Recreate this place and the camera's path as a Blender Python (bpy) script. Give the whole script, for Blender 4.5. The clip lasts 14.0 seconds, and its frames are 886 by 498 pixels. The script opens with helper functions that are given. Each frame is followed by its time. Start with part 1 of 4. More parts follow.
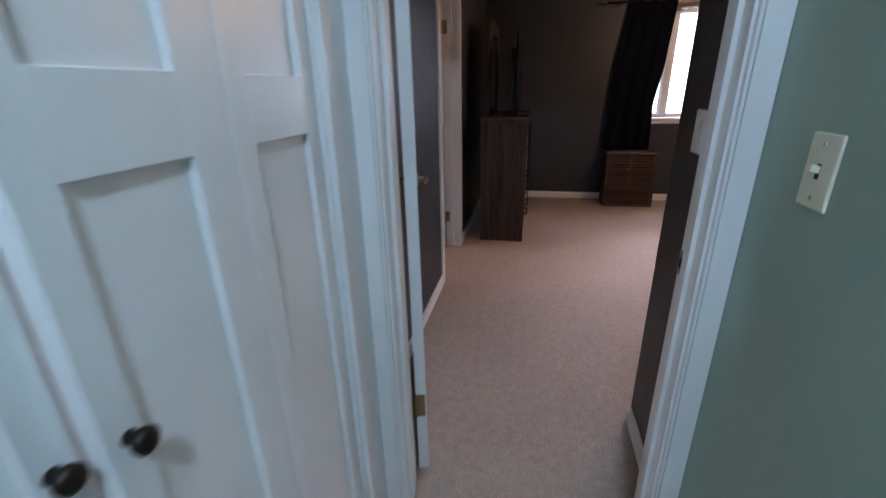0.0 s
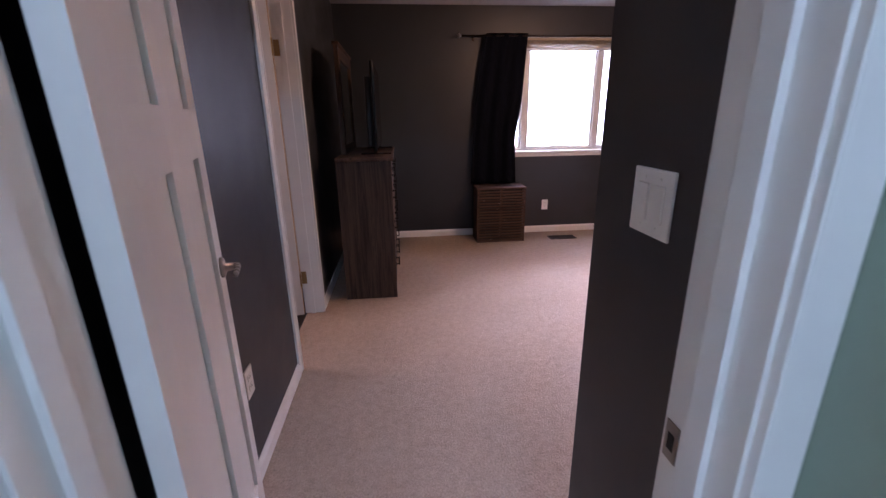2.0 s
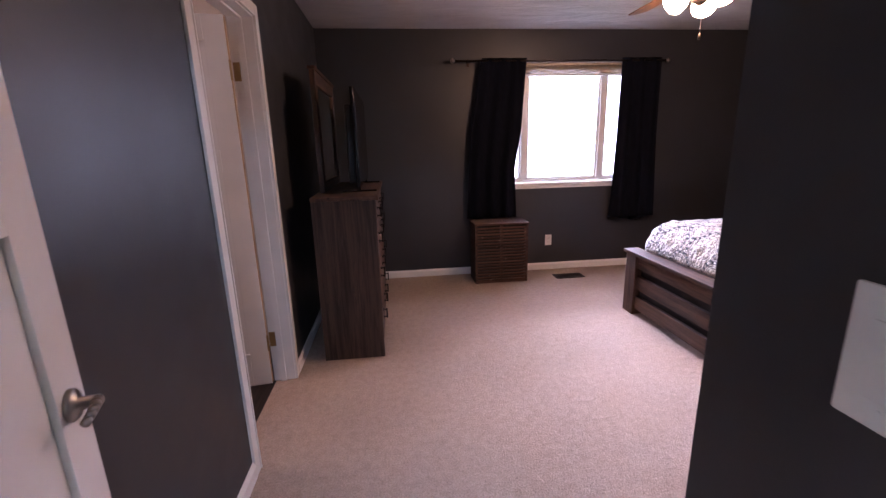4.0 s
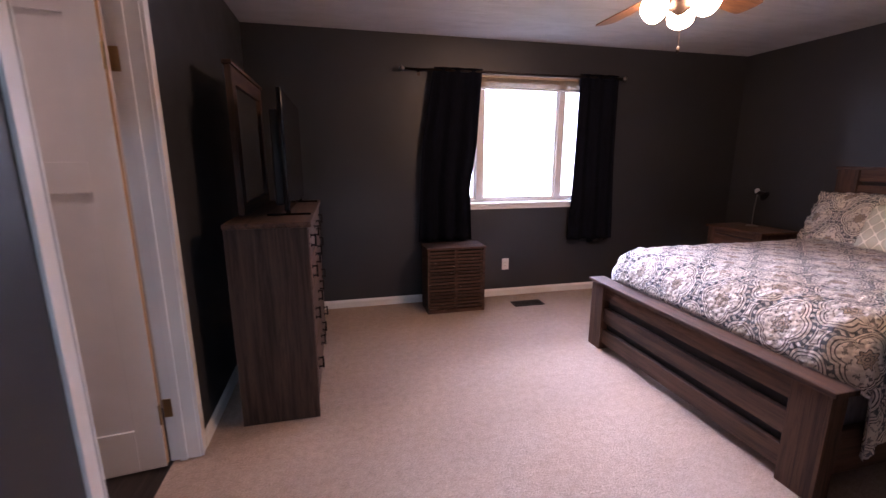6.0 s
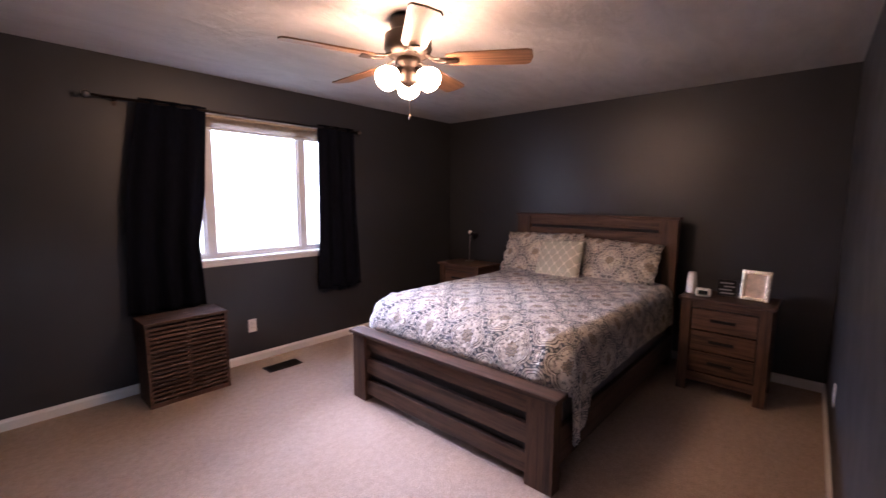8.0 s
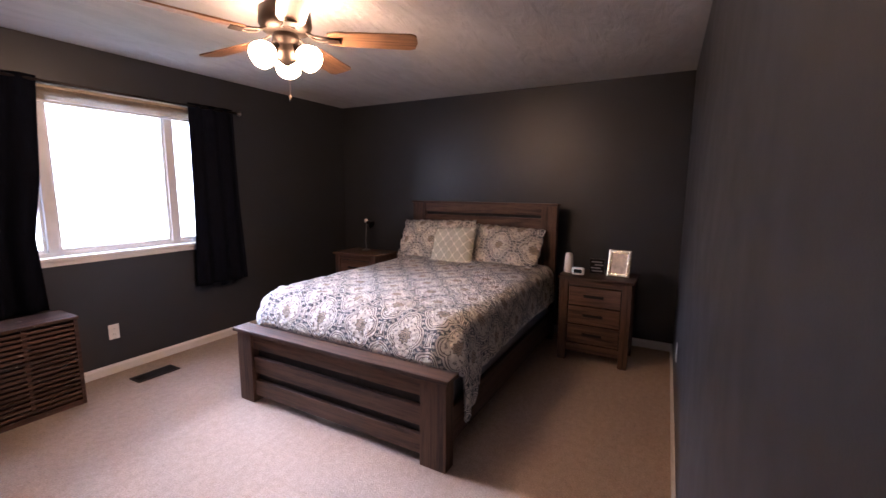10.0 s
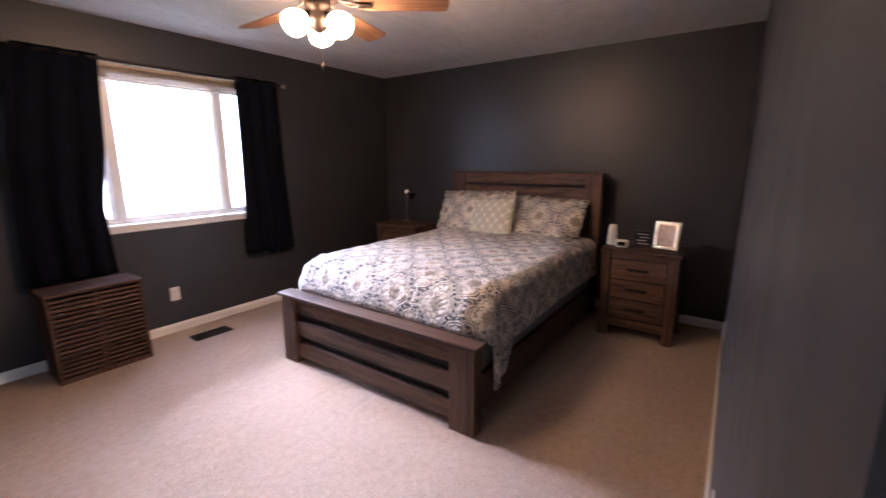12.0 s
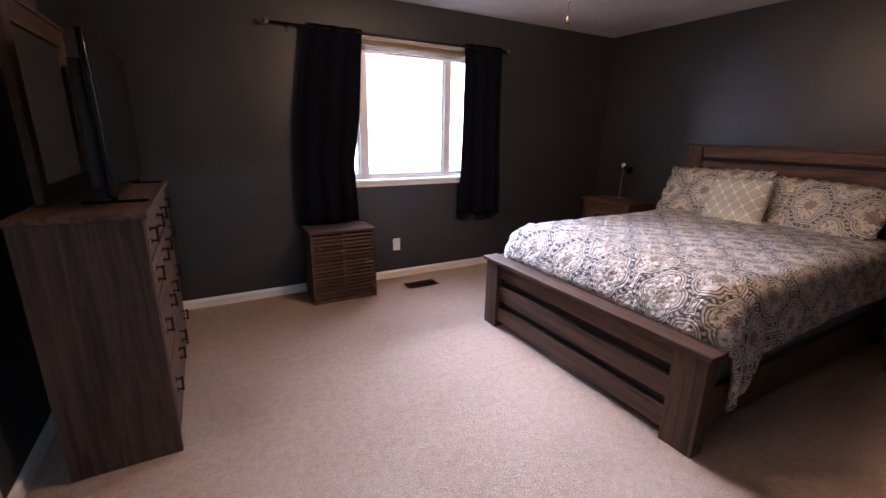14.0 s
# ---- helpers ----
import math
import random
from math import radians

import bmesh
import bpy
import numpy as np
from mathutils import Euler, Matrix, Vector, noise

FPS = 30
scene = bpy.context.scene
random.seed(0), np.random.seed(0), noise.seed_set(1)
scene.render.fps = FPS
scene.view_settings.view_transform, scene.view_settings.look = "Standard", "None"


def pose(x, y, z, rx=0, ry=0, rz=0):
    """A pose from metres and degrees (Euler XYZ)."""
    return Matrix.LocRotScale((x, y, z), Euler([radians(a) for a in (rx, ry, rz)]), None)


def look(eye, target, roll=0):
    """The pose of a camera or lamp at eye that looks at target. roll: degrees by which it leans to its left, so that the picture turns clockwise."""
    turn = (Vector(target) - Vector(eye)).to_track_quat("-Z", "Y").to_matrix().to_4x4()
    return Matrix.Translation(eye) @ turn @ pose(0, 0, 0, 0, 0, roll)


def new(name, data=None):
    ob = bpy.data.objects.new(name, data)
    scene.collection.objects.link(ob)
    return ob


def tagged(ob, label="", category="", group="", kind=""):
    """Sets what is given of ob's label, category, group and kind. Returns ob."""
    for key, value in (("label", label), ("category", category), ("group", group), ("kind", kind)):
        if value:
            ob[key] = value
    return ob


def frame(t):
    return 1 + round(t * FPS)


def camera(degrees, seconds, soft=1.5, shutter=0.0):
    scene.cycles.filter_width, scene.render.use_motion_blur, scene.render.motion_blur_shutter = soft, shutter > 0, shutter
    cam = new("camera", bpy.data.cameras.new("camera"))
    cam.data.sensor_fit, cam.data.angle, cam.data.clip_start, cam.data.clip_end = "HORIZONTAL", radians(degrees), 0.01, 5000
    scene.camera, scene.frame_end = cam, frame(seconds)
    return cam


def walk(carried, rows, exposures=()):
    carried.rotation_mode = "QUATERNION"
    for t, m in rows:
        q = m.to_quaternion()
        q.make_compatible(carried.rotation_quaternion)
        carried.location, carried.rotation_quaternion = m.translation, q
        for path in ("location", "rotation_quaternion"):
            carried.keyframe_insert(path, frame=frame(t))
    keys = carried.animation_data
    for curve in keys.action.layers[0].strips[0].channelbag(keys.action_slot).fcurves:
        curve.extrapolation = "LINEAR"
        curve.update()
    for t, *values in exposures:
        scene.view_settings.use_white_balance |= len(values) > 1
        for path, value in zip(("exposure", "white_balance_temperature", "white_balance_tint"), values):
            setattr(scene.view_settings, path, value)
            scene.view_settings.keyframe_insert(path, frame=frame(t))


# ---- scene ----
cam = camera(92.7, 14.0, soft=1.4, shutter=0.5)
PATH = [
    (0, (0.088, 0.309, 1.313), (-0.297, 2.139, 0.604), -1.3),
    (0.5, (0.162, 0.483, 1.324), (-0.21, 2.347, 0.702), -2.1),
    (1, (0.164, 0.594, 1.308), (-0.1, 2.448, 0.607), -2.4),
    (1.5, (0.132, 0.789, 1.333), (0.112, 2.698, 0.739), -2.8),
    (2, (0.105, 0.927, 1.335), (0.294, 2.826, 0.739), -0.9),
    (4.5, (0.176, 1.469, 1.363), (0.403, 3.401, 0.9), -1.8),
    (5, (0.133, 1.549, 1.359), (0.567, 3.44, 0.873), -1.9),
    (5.5, (0.132, 1.704, 1.363), (0.571, 3.597, 0.893), -1.8),
    (6, (0.215, 1.828, 1.378), (0.673, 3.729, 0.956), -0.0),
    (6.5, (0.258, 1.9, 1.384), (0.91, 3.736, 0.932), 0.7),
    (7, (0.238, 1.976, 1.419), (1.279, 3.641, 1.04), -0.8),
    (7.5, (0.236, 2.011, 1.437), (1.509, 3.526, 1.141), -1.1),
    (8, (0.222, 2.01, 1.46), (1.696, 3.341, 1.222), 0.3),
    (10.5, (0.273, 1.942, 1.451), (2.055, 2.777, 1.096), 0.2),
    (11, (0.273, 1.917, 1.451), (2.095, 2.634, 1.043), 0.3),
    (11.5, (0.297, 1.888, 1.448), (2.056, 2.758, 1.064), -0.1),
    (12, (0.325, 1.889, 1.424), (1.92, 3.023, 1.013), -0.2),
    (12.5, (0.332, 1.93, 1.41), (1.64, 3.386, 1.001), -1.0),
    (13, (0.298, 1.951, 1.401), (1.312, 3.612, 0.939), 0.1),
    (13.5, (0.315, 2.001, 1.356), (1.151, 3.74, 0.831), 0.2),
    (14, (0.279, 2.074, 1.381), (1.218, 3.757, 0.844), 1.0),
]
walk(cam, [(t, look(eye, target, roll)) for t, eye, target, roll in PATH],
     exposures=((0, 1.22, 5950, 28), (1.0, 1.32, 5950, 30), (2.0, 1.48, 5930, 41), (3.5, 1.68, 5920, 43), (5.0, 1.68, 5900, 42), (7.0, 1.64, 5850, 38), (8.0, 1.62, 5830, 36), (10.5, 1.78, 5780, 29), (11.5, 1.92, 5780, 28), (12.0, 1.97, 5780, 28), (12.5, 1.79, 5760, 28), (14, 1.68, 5740, 28)))

# ---- world and light ----
world = bpy.data.worlds.new("world")
scene.world = world
world.use_nodes = True
wn = world.node_tree
sky = wn.nodes.new("ShaderNodeTexSky")
sky.sky_type = "NISHITA"
sky.sun_disc = False
sky.sun_elevation = radians(48)
sky.sun_rotation = radians(200)
sky.dust_density = 4.0
wn.nodes["Background"].inputs["Strength"].default_value = 0.15
wn.links.new(sky.outputs["Color"], wn.nodes["Background"].inputs["Color"])


def sun_lamp():
    d = bpy.data.lights.new("sun", "SUN")
    d.energy, d.angle, d.color = 1.0, radians(12), (1.0, 0.96, 0.9)
    ob = new("sun", d)
    ob.matrix_world = look((0, 0, 20), (-4, 10, 0))
    return ob


def area_lamp(name, eye, target, sx, sy, watts, color):
    d = bpy.data.lights.new(name, "AREA")
    d.shape, d.size, d.size_y, d.energy, d.color = "RECTANGLE", sx, sy, watts, color
    ob = new(name, d)
    ob.matrix_world = look(eye, target)
    return ob


sun_lamp()
# the bright part of the sky that shines in through the bedroom window
area_lamp("window_daylight", (2.2, 11.0, 4.3), (1.8, 3.4, 0.3), 6.0, 2.0, 1080, (0.73, 0.85, 1.0))
GLOBE_WATTS = 48.0

# ---- materials ----


def mat(name, base, rough=0.6, metal=0.0, spec=0.5):
    m = bpy.data.materials.new(name)
    m.use_nodes = True
    p = m.node_tree.nodes["Principled BSDF"]
    p.inputs["Base Color"].default_value = (*base, 1)
    p.inputs["Roughness"].default_value = rough
    p.inputs["Metallic"].default_value = metal
    p.inputs["Specular IOR Level"].default_value = spec
    return m, m.node_tree, p


def node(nt, kind, **values):
    n = nt.nodes.new(kind)
    for k, v in values.items():
        n.inputs[k.replace("_", " ")].default_value = v
    return n


def mapped(nt, scale=(1, 1, 1), source="Object"):
    tc = nt.nodes.new("ShaderNodeTexCoord")
    mp = nt.nodes.new("ShaderNodeMapping")
    mp.inputs["Scale"].default_value = scale
    nt.links.new(tc.outputs[source], mp.inputs["Vector"])
    return mp.outputs["Vector"]


def noise_of(nt, vec, scale, detail=4.0, rough=0.55):
    n = node(nt, "ShaderNodeTexNoise", Scale=scale, Detail=detail, Roughness=rough)
    nt.links.new(vec, n.inputs["Vector"])
    return n.outputs["Fac"]


def ramp(nt, fac, stops, mode="LINEAR"):
    r = nt.nodes.new("ShaderNodeValToRGB")
    r.color_ramp.interpolation = mode
    e = r.color_ramp.elements
    while len(e) < len(stops):
        e.new(0.5)
    for el, (pos, col) in zip(e, stops):
        el.position, el.color = pos, (*col, 1)
    nt.links.new(fac, r.inputs["Fac"])
    return r.outputs["Color"]


def bump(nt, p, height, strength, dist):
    b = node(nt, "ShaderNodeBump", Strength=strength, Distance=dist)
    nt.links.new(height, b.inputs["Height"])
    nt.links.new(b.outputs["Normal"], p.inputs["Normal"])


def math_node(nt, op, a, b=None):
    n = nt.nodes.new("ShaderNodeMath")
    n.operation = op
    for k, v in enumerate((a, b)):
        if v is None:
            continue
        if isinstance(v, (int, float)):
            n.inputs[k].default_value = v
        else:
            nt.links.new(v, n.inputs[k])
    return n.outputs[0]


def mix_color(nt, fac, a, b, blend="MIX"):
    n = nt.nodes.new("ShaderNodeMix")
    n.data_type, n.blend_type = "RGBA", blend
    for k, v in ((0, fac), (6, a), (7, b)):
        if isinstance(v, (int, float)):
            n.inputs[k].default_value = v
        elif isinstance(v, tuple):
            n.inputs[k].default_value = (*v, 1)
        else:
            nt.links.new(v, n.inputs[k])
    return n.outputs[2]


def scaled(c, k):
    return tuple(min(1.0, v * k) for v in c)


def painted(name, base, rough, mottle=0.12, peel=0.12, scale=1.0):
    """Rolled wall paint: faint roller stipple and slow mottling."""
    m, nt, p = mat(name, base, rough)
    v = mapped(nt)
    big = noise_of(nt, v, 1.7 * scale, 5)
    nt.links.new(ramp(nt, big, [(0.3, scaled(base, 1 - mottle)), (0.7, scaled(base, 1 + mottle))]), p.inputs["Base Color"])
    rr = math_node(nt, "MULTIPLY_ADD", noise_of(nt, v, 6, 3), 0.16)
    rr.node.inputs[2].default_value = rough - 0.08
    nt.links.new(rr, p.inputs["Roughness"])
    bump(nt, p, noise_of(nt, v, 260, 3), peel, 0.002)
    return m


def wood(name, axis, dark, light, rough=0.58, fine=1.0, worn=0.0):
    """Grained laminate, the grain along one axis; each board differs a little; worn: pale scuffs."""
    m, nt, p = mat(name, light, rough, spec=0.3)
    tc = nt.nodes.new("ShaderNodeTexCoord")
    info = nt.nodes.new("ShaderNodeObjectInfo")
    add = nt.nodes.new("ShaderNodeVectorMath")
    add.operation = "MULTIPLY_ADD"
    nt.links.new(info.outputs["Random"], add.inputs[0])
    add.inputs[1].default_value = (7.3, 5.1, 9.7)
    nt.links.new(tc.outputs["Object"], add.inputs[2])
    mp = nt.nodes.new("ShaderNodeMapping")
    s = [22.0 * fine] * 3
    s["xyz".index(axis)] = 1.1 * fine
    mp.inputs["Scale"].default_value = s
    nt.links.new(add.outputs[0], mp.inputs["Vector"])
    warp = node(nt, "ShaderNodeTexNoise", Scale=1.0, Detail=6.0, Roughness=0.62, Distortion=1.2)
    nt.links.new(mp.outputs["Vector"], warp.inputs["Vector"])
    pores = noise_of(nt, mp.outputs["Vector"], 5.0, 5, 0.7)
    c = ramp(nt, warp.outputs["Fac"], [(0.30, dark), (0.5, light), (0.62, scaled(light, 1.25)), (0.74, tuple(1.5 * (0.75 * v + 0.25 * sum(light) / 3) for v in light))])
    c2 = mix_color(nt, math_node(nt, "MULTIPLY", math_node(nt, "GREATER_THAN", pores, 0.56), 0.35), c, scaled(dark, 0.6))
    var = math_node(nt, "MULTIPLY_ADD", info.outputs["Random"], 0.3)
    var.node.inputs[2].default_value = 0.85
    c3 = mix_color(nt, 1.0, c2, var, "MULTIPLY")
    if worn:
        scuff = noise_of(nt, mapped(nt, (9, 9, 26)), 1.6, 6, 0.7)
        c3 = mix_color(nt, math_node(nt, "MULTIPLY", math_node(nt, "GREATER_THAN", scuff, 0.64), worn), c3, (0.26, 0.22, 0.19))
    nt.links.new(c3, p.inputs["Base Color"])
    bump(nt, p, pores, 0.25, 0.002)
    return m


def plain(name, base, rough=0.5, metal=0.0, mottle=0.08, scale=8.0, relief=0.0):
    m, nt, p = mat(name, base, rough, metal)
    v = mapped(nt)
    n = noise_of(nt, v, scale, 4)
    nt.links.new(ramp(nt, n, [(0.3, scaled(base, 1 - mottle)), (0.7, scaled(base, 1 + mottle))]), p.inputs["Base Color"])
    if relief:
        bump(nt, p, noise_of(nt, v, 90, 3), relief, 0.002)
    return m


def carpet_material():
    base = (0.488, 0.379, 0.305)
    m, nt, p = mat("carpet_pile", base, 0.95, spec=0.1)
    v = mapped(nt)
    tufts = noise_of(nt, v, 120, 3, 0.7)
    clumps = noise_of(nt, v, 26, 4, 0.65)
    worn = noise_of(nt, v, 1.3, 5, 0.6)
    c = ramp(nt, tufts, [(0.28, scaled(base, 0.66)), (0.55, base), (0.75, scaled(base, 1.18))])
    c = mix_color(nt, 0.6, c, ramp(nt, clumps, [(0.3, (0.72, 0.72, 0.72)), (0.6, (1, 1, 1))]), "MULTIPLY")
    c = mix_color(nt, 0.8, c, ramp(nt, worn, [(0.3, (0.86, 0.85, 0.84)), (0.65, (1, 1, 1))]), "MULTIPLY")
    nt.links.new(c, p.inputs["Base Color"])
    h = math_node(nt, "ADD", tufts, math_node(nt, "MULTIPLY", clumps, 0.9))
    bump(nt, p, h, 0.8, 0.006)
    return m


def ceiling_material():
    base = (0.55, 0.53, 0.52)
    m, nt, p = mat("textured_ceiling", base, 0.9, spec=0.2)
    v = mapped(nt)
    brush = node(nt, "ShaderNodeTexNoise", Scale=5.0, Detail=5.0, Roughness=0.6, Distortion=0.5)
    nt.links.new(mapped(nt, (0.55, 1.6, 1)), brush.inputs["Vector"])
    nt.links.new(ramp(nt, brush.outputs["Fac"], [(0.3, scaled(base, 0.88)), (0.6, base)]), p.inputs["Base Color"])
    bump(nt, p, brush.outputs["Fac"], 0.6, 0.03)
    return m


def ogee_material(name, width, height, ground, band, line, warm):
    """Printed cotton: scalloped ogee lattice with a beaded dark band and a flower in each cell, quilted."""
    m, nt, p = mat(name, ground, 0.85, spec=0.2)
    tc = nt.nodes.new("ShaderNodeTexCoord")
    sway = node(nt, "ShaderNodeTexNoise", Scale=7.0, Detail=2.0)
    nt.links.new(tc.outputs["UV"], sway.inputs["Vector"])
    shift = nt.nodes.new("ShaderNodeVectorMath")
    shift.operation = "MULTIPLY_ADD"
    nt.links.new(sway.outputs["Color"], shift.inputs[0])
    shift.inputs[1].default_value = (0.022, 0.022, 0.0)
    nt.links.new(tc.outputs["UV"], shift.inputs[2])
    sep = nt.nodes.new("ShaderNodeSeparateXYZ")
    nt.links.new(shift.outputs[0], sep.inputs[0])

    def mul(a, b):
        return math_node(nt, "MULTIPLY", a, b)

    def plus(a, b):
        return math_node(nt, "ADD", a, b)

    def minus(a, b):
        return math_node(nt, "SUBTRACT", a, b)

    def cell(axis, size, off):
        q = math_node(nt, "FRACT", plus(math_node(nt, "DIVIDE", sep.outputs[axis], size), 100.5 + off))
        return mul(minus(q, 0.5), size)

    def reach(x, y):
        return math_node(nt, "SQRT", plus(mul(x, x), mul(y, y)))

    def foil(off):
        """Distance from a four-lobed outline, and the polar place about its middle."""
        x, y = cell(0, width, off), cell(1, height, off)
        ax, ay = math_node(nt, "ABSOLUTE", x), math_node(nt, "ABSOLUTE", y)
        lobe = math_node(nt, "MINIMUM", reach(minus(ax, 0.14 * width), ay), reach(ax, minus(ay, 0.16 * height)))
        return minus(lobe, 0.275 * width), reach(x, mul(y, 0.9)), math_node(nt, "ARCTAN2", x, y)
    da, ra, ta = foil(0.0)
    db, rb, tb = foil(0.5)
    d = math_node(nt, "MINIMUM", da, db)
    pick = math_node(nt, "LESS_THAN", rb, ra)
    other = minus(1.0, pick)
    r, th = plus(mul(ra, other), mul(rb, pick)), plus(mul(ta, other), mul(tb, pick))
    k = 1.0 / width
    rings = ramp(nt, plus(mul(d, 2.5 * k), 0.5), [(0.0, ground), (0.205, line), (0.237, ground), (0.30, line), (0.335, ground), (0.41, band), (0.565, ground), (0.61, line), (0.65, ground), (0.71, warm)], "CONSTANT")
    along = math_node(nt, "COSINE", mul(th, 24.0))
    beads = mul(mul(math_node(nt, "GREATER_THAN", mul(d, 2.5 * k), -0.055), math_node(nt, "LESS_THAN", mul(d, 2.5 * k), 0.03)), math_node(nt, "GREATER_THAN", along, 0.0))
    c = mix_color(nt, mul(beads, 0.85), rings, ground)
    flower = mul(r, plus(mul(math_node(nt, "COSINE", mul(th, 9.0)), 0.15), 1.0))
    inner = ramp(nt, mul(flower, k * 5.6), [(0.0, warm), (0.10, line), (0.17, warm), (0.32, band), (0.38, warm), (0.54, line), (0.62, ground)], "CONSTANT")
    c = mix_color(nt, math_node(nt, "LESS_THAN", mul(flower, k), 0.115), c, inner)
    sprig = noise_of(nt, tc.outputs["UV"], 55, 2)
    zone = mul(math_node(nt, "GREATER_THAN", mul(flower, k), 0.14), math_node(nt, "LESS_THAN", mul(d, k), -0.11))
    c = mix_color(nt, mul(mul(math_node(nt, "GREATER_THAN", sprig, 0.57), zone), 0.75), c, line)
    fade = noise_of(nt, tc.outputs["UV"], 9, 3)
    c = mix_color(nt, 0.5, c, ramp(nt, fade, [(0.35, (0.8, 0.82, 0.88)), (0.65, (1, 0.98, 0.95))]), "MULTIPLY")
    nt.links.new(c, p.inputs["Base Color"])
    stitch = node(nt, "ShaderNodeTexVoronoi", Scale=42.0)
    nt.links.new(tc.outputs["UV"], stitch.inputs["Vector"])
    h = plus(mul(stitch.outputs["Distance"], -1.0), mul(noise_of(nt, tc.outputs["UV"], 300, 2), 0.4))
    bump(nt, p, h, 1.0, 0.025)
    return m


def trellis_material():
    """Cream quatrefoil trellis lines on sage cotton."""
    m, nt, p = mat("trellis_cotton", (0.4, 0.4, 0.32), 0.9, spec=0.2)
    tc = nt.nodes.new("ShaderNodeTexCoord")
    sep = nt.nodes.new("ShaderNodeSeparateXYZ")
    nt.links.new(tc.outputs["UV"], sep.inputs[0])
    k = 2 * math.pi / 0.095
    cu = math_node(nt, "COSINE", math_node(nt, "MULTIPLY", sep.outputs[0], k))
    cw = math_node(nt, "COSINE", math_node(nt, "MULTIPLY", sep.outputs[1], k * 0.8))
    f = math_node(nt, "ABSOLUTE", math_node(nt, "ADD", cu, cw))
    c = ramp(nt, f, [(0.0, (0.76, 0.72, 0.62)), (0.17, (0.76, 0.72, 0.62)), (0.26, (0.44, 0.43, 0.34)), (1.0, (0.48, 0.47, 0.38))])
    nt.links.new(c, p.inputs["Base Color"])
    bump(nt, p, noise_of(nt, tc.outputs["UV"], 420, 2), 0.4, 0.003)
    return m


def fabric_material(name, base):
    m, nt, p = mat(name, base, 0.95, spec=0.06)
    v = mapped(nt, (1, 1, 0.2))
    n = noise_of(nt, v, 60, 4)
    nt.links.new(ramp(nt, n, [(0.3, scaled(base, 0.75)), (0.7, scaled(base, 1.25))]), p.inputs["Base Color"])
    bump(nt, p, noise_of(nt, mapped(nt), 500, 2), 0.3, 0.002)
    return m


def glow_material(name, color, strength):
    m, nt, p = mat(name, (0.9, 0.88, 0.84), 0.3)
    p.inputs["Emission Color"].default_value = (*color, 1)
    p.inputs["Emission Strength"].default_value = strength
    return m


def glass_material():
    m, nt, p = mat("window_glass", (1, 1, 1), 0.0)
    p.inputs["Transmission Weight"].default_value = 1.0
    p.inputs["IOR"].default_value = 1.45
    return m


CHARCOAL = painted("charcoal_wall_paint", (0.0298, 0.0312, 0.035), 0.43, 0.10, 0.10)
GREEN = painted("sage_wall_paint", (0.275, 0.36, 0.285), 0.5, 0.06, 0.12)
BATH_PAINT = painted("bath_wall_paint", (0.55, 0.47, 0.38), 0.5)
WHITE = painted("white_trim_paint", (0.78, 0.77, 0.75), 0.32, 0.05, 0.03, 2.0)
PLASTIC = plain("white_plastic", (0.78, 0.77, 0.74), 0.35)
ALMOND = plain("almond_plastic", (0.70, 0.66, 0.50), 0.35)
CARPET = carpet_material()
CEILING = ceiling_material()
OAK_EDGE = wood("raw_door_edge", "z", (0.33, 0.19, 0.09), (0.52, 0.33, 0.17), 0.6)
DARK_FLOOR = wood("dark_floor_plank", "y", (0.012, 0.009, 0.008), (0.035, 0.027, 0.022), 0.35)
W_DARK, W_LIGHT = (0.0165, 0.0092, 0.006), (0.079, 0.0425, 0.0262)
WOOD_X = wood("brown_oak_x", "x", W_DARK, W_LIGHT)
WOOD_Y = wood("brown_oak_y", "y", W_DARK, W_LIGHT)
WOOD_Z = wood("brown_oak_z", "z", W_DARK, W_LIGHT)
# Darkened copy of the brown oak: the dresser sides' weaker light as colour.
SHADED_SIDE_WOOD = wood("brown_oak_shaded", "z", (0.0135, 0.0086, 0.0064), (0.060, 0.0368, 0.0262))
DRAWER_WOOD = wood("brown_oak_drawer", "y", scaled(W_DARK, 1.25), scaled(W_LIGHT, 1.3))
CRATE_WOOD = wood("weathered_slat", "x", (0.022, 0.013, 0.010), (0.078, 0.045, 0.034), 0.65, worn=0.7)
BLADE_WOOD = wood("fan_blade_oak", "x", (0.10, 0.05, 0.028), (0.24, 0.125, 0.065), 0.35)
# Near-black standing in for the shade inside gaps, slots and carcasses.
INSIDE_SHADE = plain("inside_shade", (0.012, 0.010, 0.010), 0.8)
BRONZE = plain("dark_bronze", (0.042, 0.031, 0.025), 0.46, 0.85)
BLACK_METAL = plain("black_metal", (0.015, 0.014, 0.014), 0.4, 0.7)
NICKEL = plain("brushed_nickel", (0.33, 0.30, 0.265), 0.3, 1.0)
BRASS = plain("aged_brass", (0.36, 0.26, 0.13), 0.4, 1.0)
TV_BLACK = plain("black_gloss_plastic", (0.0025, 0.0025, 0.003), 0.12)

